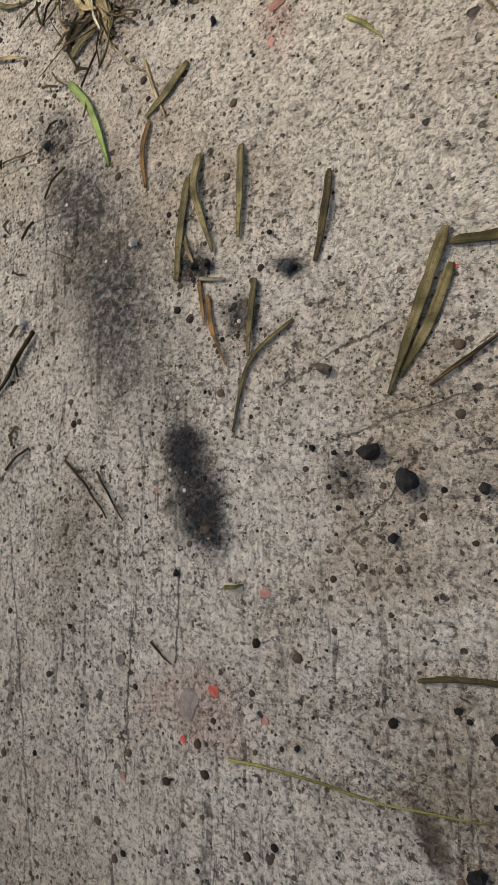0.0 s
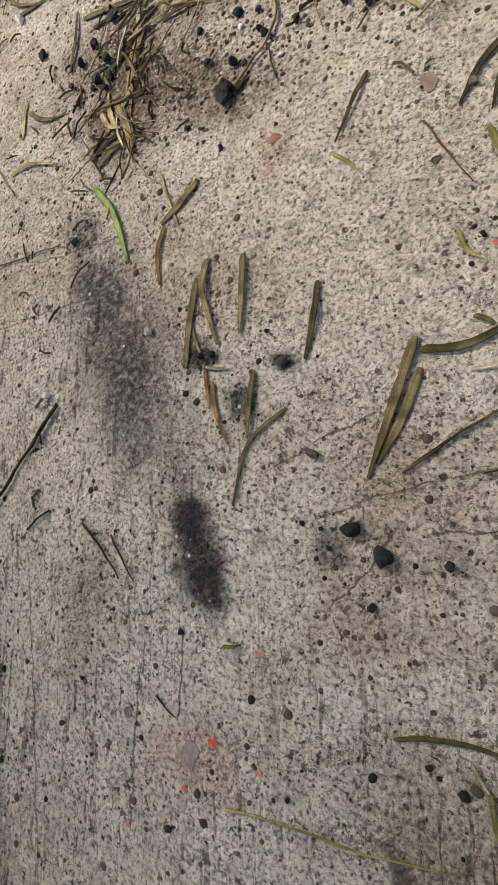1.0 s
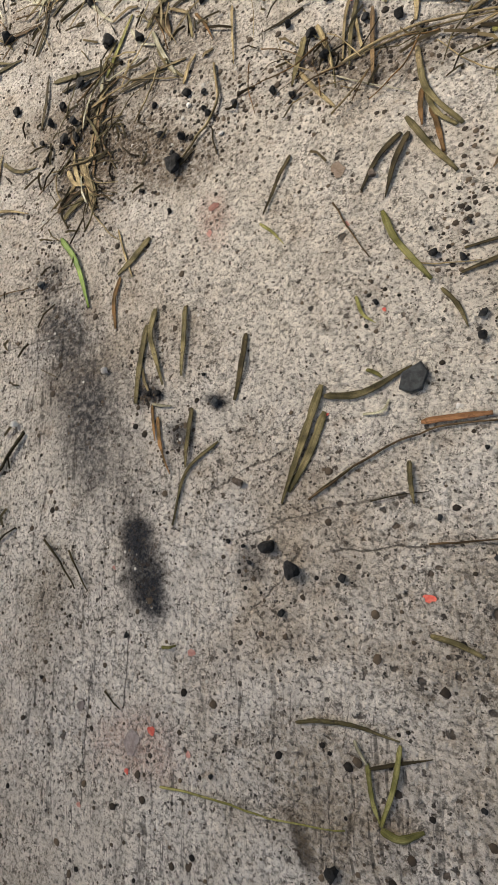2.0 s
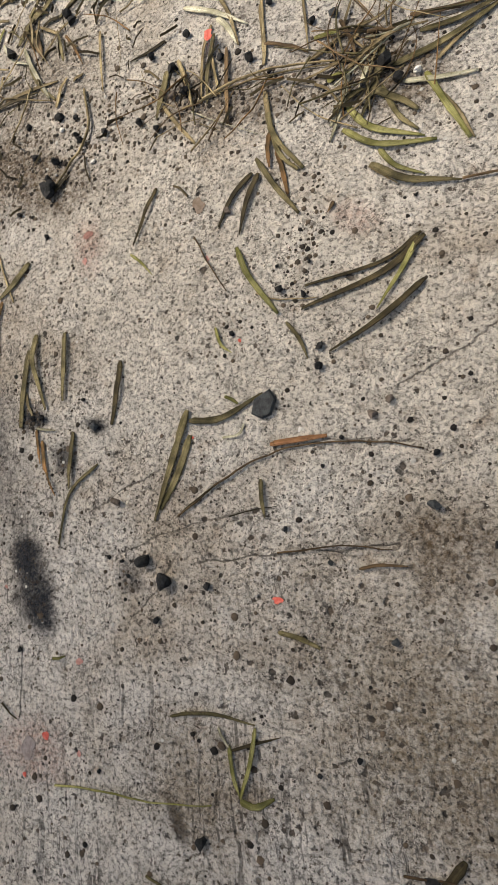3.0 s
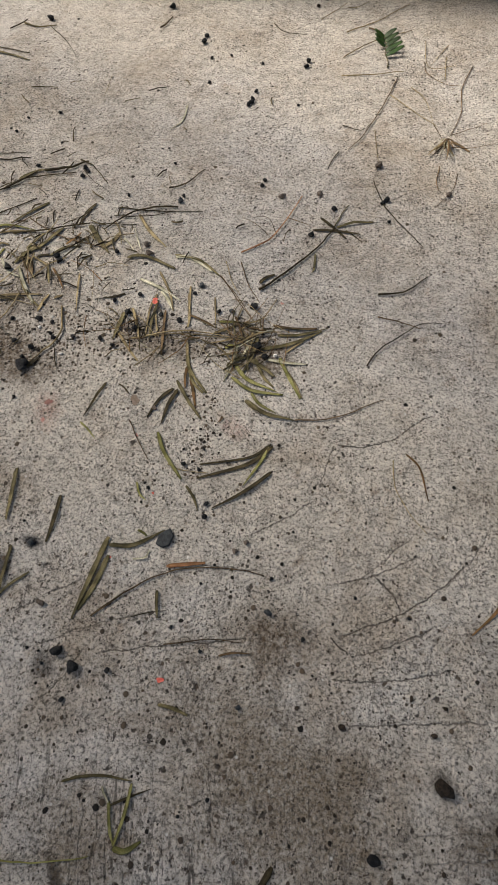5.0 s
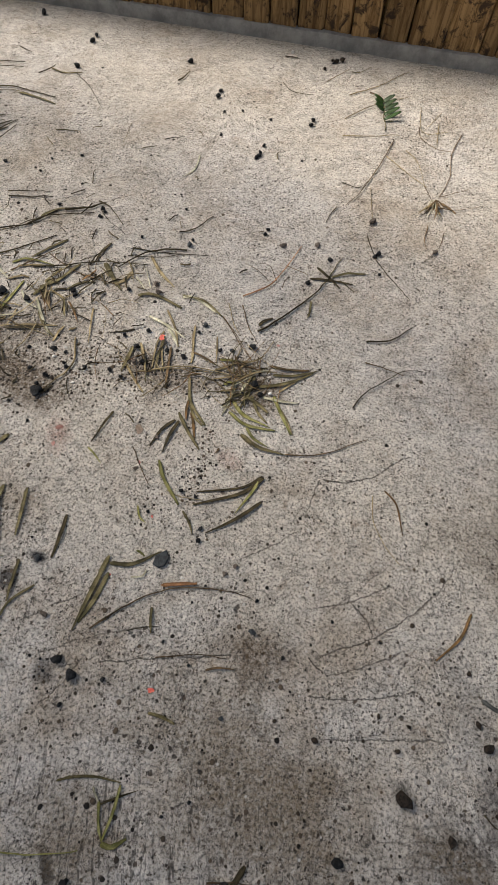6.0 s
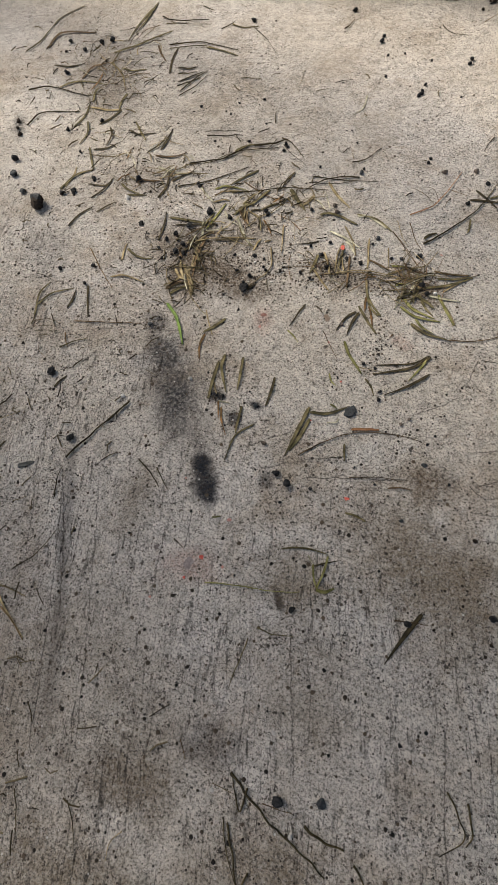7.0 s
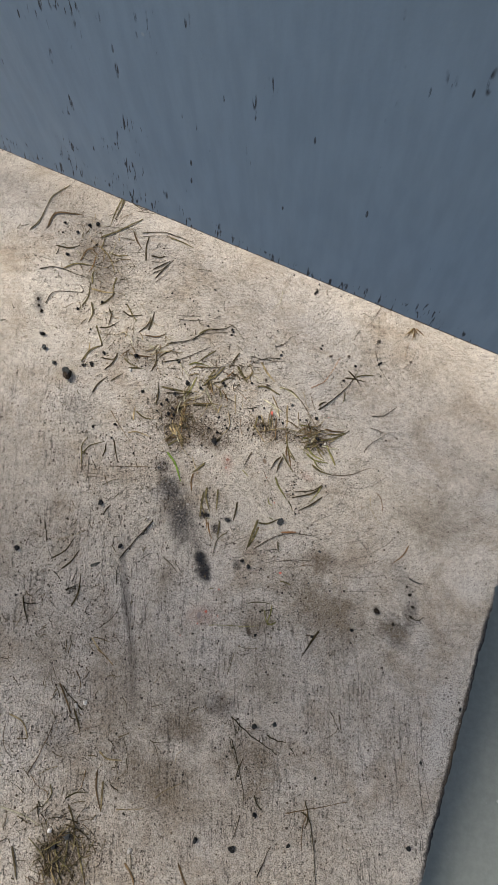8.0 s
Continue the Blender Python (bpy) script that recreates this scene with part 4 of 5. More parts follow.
blade("B", 55, -6471, 5902, -6400, 6346, -5729, 6471)
blade("O", 37, -6870, 5725, -6732, 6037, -6711, 6572)
blade("O", 38, -6711, 6572, -6670, 6851, -6373, 7259)
blade("O", 36, -4934, 7337, -4988, 6796, -4986, 6282)
blade("O", 43, -4897, 7524, -4896, 6984, -4932, 6544)
blade("O", 41, -5110, 5932, -4734, 6234, -4262, 6719)
blade("T", 40, -5055, 5696, -4703, 5434, -4432, 5019)
blade("O", 40, -4772, 5580, -4529, 5539, -4291, 5623)
blade("K", 34, -3743, 5739, -3530, 5741, -3404, 5822)
blade("K", 33, -3595, 5381, -3406, 5562, -3254, 5707)
blade("K", 28, -3468, 5150, -3328, 5499, -3186, 5749)
blade("K", 40, -3833, 5571, -3937, 5945, -3960, 6262)
blade("B", 40, -4360, 6287, -4208, 6064, -4008, 5855)
blade("O", 40, -5681, 4888, -5384, 5091, -4825, 5105)
blade("K", 41, -6105, 5455, -5751, 5461, -5525, 5593)
blade("B", 41, -5368, 5172, -5303, 5498, -5055, 5696)
blade("O", 45, -4877, 4647, -4949, 4857, -4946, 5009)
blade("T", 44, -4860, 4503, -4526, 4489, -4279, 4533)
blade("K", 43, -4515, 4137, -4382, 4302, -4279, 4533)
blade("O", 39, -4369, 4955, -4373, 4733, -4328, 4524)
blade("O", 38, -4744, 4165, -4615, 3911, -4634, 3635)
blade("K", 32, -4289, 4109, -4170, 3927, -4164, 3700)
blade("O", 38, -4926, 3992, -4860, 4287, -4928, 4638)
blade("O", 41, -4476, 2641, -4347, 2978, -4128, 3149)
blade("O", 36, -4431, 3608, -4243, 3318, -4128, 3149)
blade("K", 31, -4334, 3561, -4116, 3643, -3950, 3834)
blade("K", 30, -4078, 2848, -3791, 2872, -3727, 3045)
blade("K", 30, -3895, 2585, -3782, 2753, -3718, 2986)
blade("T", 31, -4414, 2716, -4393, 2969, -4436, 3150)
blade("K", 32, -3924, 4109, -3736, 4036, -3472, 4126)
blade("O", 32, -3916, 4317, -3706, 4082, -3560, 3936)
blade("K", 31, -3423, 3674, -3274, 3898, -3261, 4099)
blade("K", 41, -3222, 3778, -3209, 3976, -3221, 4240)
blade("B", 36, -3261, 3642, -2977, 3660, -2794, 3798)
blade("P", 40, -3116, 3419, -2847, 3351, -2573, 3370)
blade("K", 39, -2777, 3183, -2684, 3299, -2544, 3413)
blade("K", 34, -2852, 2811, -2816, 3055, -2891, 3342)
blade("O", 35, -3540, 2962, -3400, 2871, -3133, 2809)
blade("O", 39, -3376, 2757, -3219, 2791, -3047, 2828)
blade("B", 35, -3266, 3105, -3081, 3119, -2907, 3156)
blade("K", 34, -3978, 1986, -3911, 2230, -3771, 2435)
blade("K", 24, -3675, 2340, -3553, 2483, -3458, 2586)
blade("K", 28, -2521, 2048, -2546, 2314, -2613, 2577)
blade("T", 29, -1973, 3117, -1816, 3174, -1556, 3207)
blade("Y", 37, -1920, 2403, -1857, 2690, -1813, 2924)
blade("B", 45, -1863, 2255, -1868, 1941, -1798, 1555)
blade("T", 40, -1894, 1482, -2006, 1653, -2063, 1791)
blade("T", 40, -2083, 1634, -1966, 1513, -1856, 1491)
blade("O", 44, -1991, 1214, -1877, 1340, -1707, 1431)
blade("K", 41, -2117, 1881, -2003, 2064, -1824, 2264)
blade("O", 40, -1911, 1626, -1763, 1466, -1710, 1334)
blade("T", 32, -2894, 1590, -2942, 1789, -2946, 1895)
blade("O", 37, -2901, 1799, -2675, 1695, -2464, 1715)
blade("K", 33, -2391, 2371, -2188, 2417, -1947, 2472)
blade("K", 27, -1727, 2234, -1494, 2289, -1340, 2325)
blade("O", 37, -1617, 2744, -1550, 2870, -1490, 3017)
blade("T", 27, -2923, 1276, -2734, 1343, -2411, 1303)
blade("O", 27, -3675, 396, -3786, 758, -3738, 972)
blade("O", 27, -3730, 575, -3625, 799, -3351, 968)
blade("K", 31, -3287, 641, -3276, 790, -3320, 996)
blade("K", 27, -3174, 1062, -3064, 844, -2935, 590)
blade("K2", 62, -2797, -1579, -2707, -1529, -2633, -1477)
blade("K", 29, -2873, -502, -2840, -409, -2785, -309)
blade("K", 43, 1928, -1700, 1818, -1934, 1690, -2252)
blade("K", 30, -3608, -1637, -3391, -1412, -3301, -1159)
blade("K", 35, -3343, -1776, -3205, -1596, -3115, -1345)
blade("K", 41, -2915, -2411, -2864, -2126, -2935, -1755)
blade("K", 29, -3901, -2434, -3773, -2674, -3594, -2928)
blade("T", 28, -2334, -2854, -2132, -3013, -1782, -3216)
blade("T", 27, -3392, -4462, -3088, -4533, -2915, -4756)
blade("B", 33, -2662, -3749, -2478, -3952, -2280, -4196)
blade("K", 33, -2261, -4095, -2102, -4297, -1985, -4506)
blade("T", 32, -1575, -4660, -1389, -4736, -1132, -4702)
blade("B", 31, -1510, -4948, -1431, -5244, -1242, -5552)
blade("T", 37, -1355, -5092, -1305, -5303, -1248, -5536)
blade("O", 26, -2261, -5352, -2181, -5511, -2332, -5810)
blade("P", 26, -2989, -5878, -2557, -5907, -2209, -5997)
blade("O", 26, -1923, -5494, -1758, -5366, -1563, -5320)
blade("K", 31, -1846, -5564, -1649, -5821, -1538, -6136)
blade("K", 40, -2580, -6382, -2443, -6599, -2326, -6818)
blade("O", 30, -1898, -6136, -1738, -6434, -1559, -6703)
blade("O", 30, -1689, -6002, -1625, -6324, -1634, -6721)
blade("O", 30, -1518, -6047, -1343, -6341, -1168, -6611)
blade("T", 30, -2012, -6248, -1804, -6532, -1680, -6732)
blade("B", 35, -607, -6168, -445, -6295, -329, -6471)
blade("B", 35, 291, -5956, 452, -6166, 589, -6296)
blade("K", 31, 2229, -4730, 2344, -4790, 2330, -4967)
blade("K", 26, 1338, -4676, 1417, -4790, 1505, -4858)
blade("K2", 35, 3506, -294, 3629, -343, 3779, -352)
blade("R", 25, 3406, 341, 3320, 125, 3139, -88)
blade("T", 28, 1388, 1965, 1514, 1824, 1628, 1646)
blade("T", 22, 1398, 2110, 1478, 2200, 1560, 2278)
blade("T", 22, 794, 1975, 883, 2005, 969, 2053)
blade("O", 36, 457, 2023, 543, 1778, 752, 1556)
blade("T", 27, -48, 2882, 113, 2648, 218, 2417)
blade("O", 32, 52, 3133, 325, 3097, 573, 2931)

stem("T", 16, -1847, 1462, -1652, 1203, -1389, 1023)
stem("K", 12, 507, -285, 410, -384, 308, -483)
stem("K", 26, -1836, -426, -1934, -631, -2020, -757)
stem("Y", 14, -186, -2098, 175, -2018, 456, -1972, 763, -1882)
stem("K", 17, -1401, -1079, -1188, -1200, -1053, -1312)
stem("K", 14, -1177, -1097, -1053, -1214, -960, -1296)
stem("K", 13, -668, -1787, -614, -1811, -544, -1844)
stem("T", 22, -920, 2278, -830, 2043, -838, 1871, -931, 1709, -1040, 1548)
stem("T", 16, -1698, 2274, -1591, 2304, -1189, 2235)
stem("T", 18, 22, 2067, 337, 2181, 642, 2204, 1047, 2175)
stem("T", 11, 582, 819, 700, 786, 941, 802)
stem("B", 12, 134, 1164, 258, 997, 393, 837)
stem("B", 13, 320, -488, 552, -245, 833, -52, 1108, 27, 1367, 60, 1567, 45)
stem("K", 8, 618, -433, 765, -376, 879, -341)
stem("B", 10, 917, -578, 1078, -524, 1283, -472, 1479, -456)
stem("K", 18, -1436, 4390, -1251, 4311, -991, 4061)
stem("K", 30, -1788, 4155, -1549, 4225, -1334, 4375)
stem("K", 18, -268, 4092, -108, 4172, 69, 4463)
stem("K", 14, -741, 3702, -299, 3717, 203, 3792)
stem("K", 21, -88, 3812, -366, 3752, -623, 3596, -801, 3372)
stem("K", 17, -1830, 3145, -1486, 3233, -1048, 3398, -475, 3479)
stem("B", 14, -1692, 3385, -1223, 3175, -610, 3102)
stem("K", 17, -1236, 2930, -1073, 3077, -899, 3297)
stem("T", 13, -477, 3602, -273, 3361, -73, 3232)
stem("B", 12, 588, 2924, 784, 2698, 1031, 2416)
stem("B", 13, 760, 3141, 880, 2892, 1044, 2655)
stem("K", 25, 1021, 2807, 1323, 3172, 1580, 3577, 1661, 3784)
stem("O", 16, 1661, 3784, 1699, 3924, 1772, 4138)
stem("K", 13, 1791, 3754, 1873, 3690, 1968, 3626)
stem("K", 13, 2011, 4544, 2106, 4288, 2221, 4077, 2405, 3877, 2607, 3652)
stem("K", 21, 2196, 2943, 2446, 3019, 2667, 3256)
stem("B", 15, 2214, 2668, 2420, 2638, 2644, 2598)
stem("K", 14, 2165, 2094, 2262, 2291, 2471, 2501, 2642, 2654, 2869, 2699)
stem("K", 14, 1569, 4984, 1504, 4810, 1475, 4669)
stem("B", 14, 1592, 1421, 1931, 1508, 2359, 1777)
stem("T", 10, 2475, 1194, 2507, 953, 2632, 756, 2788, 613)
stem("K", 15, -4461, 6917, -4075, 6939, -3662, 7001)
stem("K", 15, -3367, 6889, -3214, 7089, -3202, 7172)
stem("O", 23, -3201, 7060, -2979, 6993, -2720, 7062)
stem("K", 11, -2807, 7039, -2424, 6680, -2091, 6259)
stem("O", 15, -4105, 6230, -3600, 6365, -3317, 6366)
stem("O", 14, -3677, 5583, -3504, 5602, -3373, 5706)
stem("K", 21, -3564, 5276, -3402, 5399, -3250, 5548)
stem("K", 14, -3446, 5047, -3237, 5337, -3153, 5628)
stem("O", 14, -2555, 5653, -2370, 5676, -2202, 5694)
stem("T", 10, -1559, 6028, -1542, 5792, -1538, 5597)
stem("K", 14, -982, 5785, -873, 5840, -724, 5906)
stem("O", 13, -1232, 5526, -1139, 5576, -1059, 5636)
stem("K", 19, -2606, 4224, -2336, 4263, -2060, 4337)
stem("K", 18, -2160, 3799, -1969, 3988, -1416, 4180)
stem("K", 12, -2711, 3546, -2370, 3659, -2005, 3893)
stem("K", 9, -1368, 4258, -1174, 4064, -980, 3960)
stem("K", 22, -1201, 7189, -1142, 7297, -1110, 7492)
stem("K", 16, -3956, 7520, -3824, 7453, -3707, 7417)
stem("K", 16, -1647, 4711, -1696, 4874, -1693, 4970)
stem("B", 15, -2027, 3036, -1853, 3226, -1578, 3545)
stem("K", 12, -758, 3569, -439, 3607, -117, 3742)
stem("K", 18, -1144, 3321, -1130, 3469, -1047, 3639)
stem("K", 11, 372, 7504, 549, 7298, 856, 7293)
stem("T", 11, 1003, 7673, 1218, 7960, 1322, 8143)
stem("O", 11, 1341, 8023, 1474, 8028, 1623, 8224)
stem("T", 15, 1397, 7409, 1780, 7731, 2198, 8222)
stem("T", 14, 1410, 6823, 1766, 7222, 2270, 7570)
stem("T", 14, 1435, 6433, 1868, 6511, 2215, 6629)
stem("B", 13, 2151, 6497, 1999, 5866, 1817, 5300, 1672, 5042)
stem("K", 10, 1563, 5458, 1800, 5408, 1978, 5743)
stem("T", 9, 1945, 5447, 2037, 4875, 2051, 4827)
stem("B", 10, 2470, 6867, 2511, 6619, 2750, 6431, 2945, 6422)
stem("T", 10, 2756, 7280, 2621, 6974, 2554, 6824)
stem("T", 10, 2462, 7339, 2522, 6750, 2872, 6845)
stem("T", 10, 2739, 7005, 2739, 6553, 2739, 6553)
stem("B", 13, 3072, 6833, 2950, 6362, 2949, 5887, 2836, 5464)
stem("B", 9, 2836, 5464, 3047, 5576, 3256, 5743)
stem("B", 9, 2855, 5253, 3071, 5258, 3433, 5440)
stem("B", 9, 2635, 5632, 2734, 5382, 2785, 5234)
stem("T", 10, 2080, 6128, 2429, 5805, 2675, 5609)
stem("T", 10, 2331, 6319, 2515, 6064, 2635, 5632)
stem("B", 12, 2730, 4906, 2701, 4647, 2736, 4509)
stem("B", 9, 2930, 4808, 2884, 4549, 2678, 4209)
stem("K", 21, -4622, 7107, -4325, 7004, -3700, 7135)
stem("K", 20, -4149, 6317, -3660, 6468, -3322, 6434, -2876, 6370)
stem("K", 13, -2663, 4317, -2394, 4368, -2083, 4426)
stem("K", 25, -6233, 4719, -5841, 4861, -5048, 4766)
stem("K", 24, -5775, 3877, -5659, 4216, -5008, 4361)
stem("K", 21, -2656, 3575, -2374, 3693, -2137, 3803, -1877, 4130)
stem("K", 21, -2645, 3091, -2222, 3299, -1728, 3702)
stem("B", 16, -3436, 1672, -3087, 1337, -2813, 1104)
stem("K", 13, -4757, 1694, -4653, 1774, -4785, 2093)
stem("K", 27, -2280, -1310, -2113, -959, -1843, -427)
stem("K", 16, -2180, -1780, -2245, -1590, -2263, -1415)
stem("K", 15, -2241, -2657, -2041, -2369, -1974, -2120)
stem("B", 18, -3114, 264, -3035, 148, -2986, 72)
stem("O", 18, -3084, 45, -2938, 175, -2779, 281)
stem("K", 15, -3462, 500, -3355, 386, -3251, 227)
stem("B", 15, -3093, 473, -2704, 557, -2173, 679)
stem("K", 21, 633, -3550, 1018, -3753, 1409, -3890, 1600, -3972)
stem("K", 26, 1349, -3689, 1535, -3741, 1710, -3733)
stem("K", 21, 1810, -3793, 1870, -3848, 1934, -3918)
stem("K", 16, 2409, -3036, 2526, -3178, 2594, -3313, 2427, -3495)
stem("B", 13, 1692, -1846, 1844, -1809, 1997, -1783)
stem("O", 14, 409, -2451, 398, -2667, 378, -2930)
stem("O", 14, 457, -2336, 635, -2345, 819, -2297)
stem("K", 12, 676, -3884, 766, -4058, 920, -4270)
stem("K", 13, -1198, -4373, -1096, -4515, -1006, -4699)
stem("K", 12, -691, -4272, -566, -4401, -464, -4595)
stem("T", 10, -124, -4296, -184, -4403, -171, -4544)
stem("B", 10, 963, -3667, 1090, -3662, 1237, -3649)
stem("B", 10, 103, -3469, 162, -3542, 201, -3597)
stem("B", 18, -2165, -3027, -1975, -3108, -1762, -3234)
stem("K", 21, -3976, -972, -3873, -1182, -3803, -1340)
stem("K", 20, -3130, -2136, -2986, -2046, -2777, -1973)
stem("K", 20, -3851, -2563, -3736, -2557, -3608, -2525)
stem("K", 20, -3470, -1852, -3363, -1916, -3272, -2005)
stem("T", 20, -2302, -2847, -2134, -2837, -1960, -2847)
stem("K", 20, -2741, -2901, -2696, -2994, -2641, -3085)
stem("K", 19, -2594, -3783, -2376, -3927, -2062, -4095)
stem("B", 19, -2419, -3490, -2298, -3612, -2238, -3845)
stem("B", 19, -2714, -5279, -2609, -4934, -2517, -4301)
stem("B", 18, -1707, -4995, -1703, -5219, -1758, -5366)
stem("T", 18, -995, -5450, -753, -5392, -515, -5319)
stem("T", 18, -366, -5125, -207, -4954, 14, -4811)
stem("K", 18, -2378, -5690, -2273, -5883, -2229, -6001)
stem("K", 19, 809, -3600, 803, -3792, 633, -3546)
stem("K", 22, 2242, -4551, 2363, -4786, 2525, -5178, 2665, -5712)
stem("B", 18, 1939, -4816, 2460, -4605, 2984, -4392)
stem("B", 18, 2326, -4707, 2281, -4979, 2331, -5308)
stem("K", 18, 724, -3906, 914, -4233, 1120, -4638, 1183, -4890)
stem("K", 18, 1003, -4166, 948, -4454, 1005, -4594)
stem("K", 18, 1165, -5026, 1148, -5246, 1112, -5426)
stem("K", 18, 1668, -5839, 1745, -5530, 1804, -5348)
stem("K", 25, 3649, -1032, 3787, -1053, 3889, -974)
stem("K", 19, 2578, -3061, 2647, -3256, 2613, -3360)
stem("K", 11, 3544, -1033, 3612, -1087, 3717, -1110)
stem("B", 17, 1680, 7542, 1864, 7446, 2023, 7208)
stem("T", 13, -105, 2025, 393, 2165, 962, 2182)
stem("T", 16, 712, 2226, 854, 2333, 985, 2414)
stem("B", 10, 590, 2933, 907, 2581, 1155, 2263)
stem("P", 10, -31, 1996, 193, 1895, 442, 1800)
stem("T", 10, 604, 3127, 718, 2884, 830, 2732)

crumb("K", 98, 295, -844)
crumb("K", 88, 156, -767)
crumb("K", 41, 284, -1065)
crumb("K", 31, 60, -868)
crumb("K", 27, 5, -793)
crumb("K", 27, -90, -791)
crumb("P2", 50, -94, -466)
crumb("W", 59, -1951, -374)
crumb("W", 52, -1230, 88)
crumb("K2", 67, -2050, 691)
crumb("K2", 53, -342, -39)
crumb("K", 30, -469, 119)
crumb("K", 38, -839, -37)
crumb("K", 42, -762, -24)
crumb("K", 30, -606, -1451)
crumb("K", 43, 558, -820)
crumb("K", 26, 79, -1940)
crumb("K", 76, -1661, 2668)
crumb("K", 53, -2359, 3206)
crumb("K", 65, -2181, 2405)
crumb("K", 66, -2321, 2223)
crumb("K", 74, -2137, 2054)
crumb("K", 58, -1092, 2097)
crumb("K", 40, -947, 2083)
crumb("K", 68, -1198, 2905)
crumb("K", 54, -400, 2435)
crumb("K", 67, -220, 2322)
crumb("K", 53, -404, 1977)
crumb("K", 48, -261, 1906)
crumb("P2", 55, -189, 2125)
crumb("K", 54, -1238, 1811)
crumb("K", 49, -1089, 1639)
crumb("K", 44, -914, 1946)
crumb("K", 37, -1284, 1384)
crumb("K", 36, -1004, 1211)
crumb("W", 33, -1053, 2001)
crumb("W", 35, -735, 1738)
crumb("W", 20, -1030, 1668)
crumb("K", 54, 106, 2346)
crumb("K", 49, 384, 2660)
crumb("K2", 52, 798, 2503)
crumb("K", 80, 1123, 2141)
crumb("K", 66, 1207, 2029)
crumb("K", 50, 716, 845)
crumb("K", 36, 856, 818)
crumb("K", 47, 989, 532)
crumb("K", 50, 996, 423)
crumb("P2", 47, 325, 1322)
crumb("K", 24, 861, 1005)
crumb("K", 25, 679, 978)
crumb("K", 23, 1378, 1357)
crumb("P2", 44, 1377, 281)
crumb("P2", 44, 1304, 192)
crumb("K", 25, 1088, -99)
crumb("K2", 33, 1193, -572)
crumb("K2", 29, 939, -445)
crumb("K", 22, 1163, 63)
crumb("K", 32, 472, 584)
crumb("K", 61, 734, -2077)
crumb("K2", 45, 1541, -877)
crumb("K", 30, 1448, -1441)
crumb("K", 26, 1278, -1566)
crumb("K", 59, -1335, 4269)
crumb("P2", 65, -285, 3221)
crumb("P2", 75, -222, 3102)
crumb("K", 59, -573, 3069)
crumb("K", 65, -1152, 2853)
crumb("K2", 66, 434, 2769)
crumb("K", 79, 996, 2580)
crumb("K", 50, -678, 1949)
crumb("K", 40, -694, 3914)
crumb("K", 39, -70, 3999)
crumb("K", 69, 2184, 4275)
crumb("K", 64, 1624, 4049)
crumb("P2", 65, 1033, 4158)
crumb("P2", 70, 1427, 4261)
crumb("K", 62, 1431, 3625)
crumb("K", 50, 796, 4379)
crumb("P2", 88, 2045, 4809)
crumb("K", 45, 670, 2477)
crumb("K", 36, 2228, 3953)
crumb("K", 36, 1623, 36)
crumb("K2", 54, 1641, -212)
crumb("K", 31, 2273, 14)
crumb("K", 30, 2680, -55)
crumb("K", 38, 1925, -348)
crumb("K", 90, -2849, 7186)
crumb("K", 59, -1318, 4131)
crumb("K", 81, -1152, 7720)
crumb("K", 68, -507, 6928)
crumb("K", 84, -2877, 7929)
crumb("K2", 57, -84, 3917)
crumb("P2", 63, 2837, 4459)
crumb("K", 62, 2142, 4215)
crumb("K", 74, 957, 6568)
crumb("K", 63, 385, 5735)
crumb("K", 63, 348, 5688)
crumb("BC", 72, 1081, 8237)
crumb("K", 40, 1030, 8190)
crumb("BC", 46, 1010, 8260)
crumb("BC", 84, 1163, 8291)
crumb("BC", 66, 924, 8005)
crumb("W", 64, 355, 8336)
crumb("K", 57, 776, 4299)
crumb("K2", 224, -4654, 2276)
crumb("K2", 108, -5384, 2763)
crumb("K2", 88, -5047, 2457)
crumb("K", 103, -5283, 6291)
crumb("K", 79, -4043, 2979)
crumb("K", 78, -4389, 2574)
crumb("K", 78, -4231, 2657)
crumb("K", 105, -1981, 2718)
crumb("K", 103, -3300, 3073)
crumb("K", 79, -2200, 1913)
crumb("K", 104, -1064, 1545)
crumb("K", 74, -2898, 2288)
crumb("K", 63, -3253, 1399)
crumb("K", 62, -3228, 1079)
crumb("K", 75, -4992, 3909)
crumb("K", 67, -2306, 3163)
crumb("W", 68, -3325, 2709)
crumb("K", 83, -5481, 6213)
crumb("K", 80, -5733, 5271)
crumb("K", 73, -6099, 6126)
crumb("K", 94, -2332, -1063)
crumb("K", 93, -2995, -325)
crumb("K", 107, 1096, -3604)
crumb("K2", 87, 1438, -3487)
crumb("W", 43, 1261, -3806)
crumb("W", 32, 2497, -3270)
crumb("K", 40, 2159, -2668)
crumb("K", 44, 1965, -2839)
crumb("K", 35, 1403, -3129)
crumb("K", 103, -4348, -1589)
crumb("W", 88, -586, -5979)
crumb("K", 99, 488, -5573)
crumb("K", 79, 1123, -5551)
crumb("W", 79, -2017, -6011)
crumb("K2", 118, -1689, -6002)
crumb("K", 98, -1870, -6214)
crumb("W", 84, -2089, -3956)
crumb("W", 84, -2226, -4038)
crumb("K", 99, 4162, -4818)
crumb("K", 98, 1162, -5542)
crumb("K", 80, 1408, -4968)
crumb("K", 69, 2092, -5280)
crumb("K", 66, 2539, -1548)
crumb("K", 66, 1817, -1828)
crumb("K", 62, 4184, -3482)
crumb("K", 64, 4789, -2433)
crumb("BC", 215, -4636, 2244)
crumb("BC", 77, -5982, 3940)
crumb("BC", 67, -5905, 3767)
crumb("BC", 76, -5790, 3648)
crumb("K", 101, -5549, 3081)
crumb("K", 108, -5384, 2763)
crumb("BC", 70, -5041, 2483)
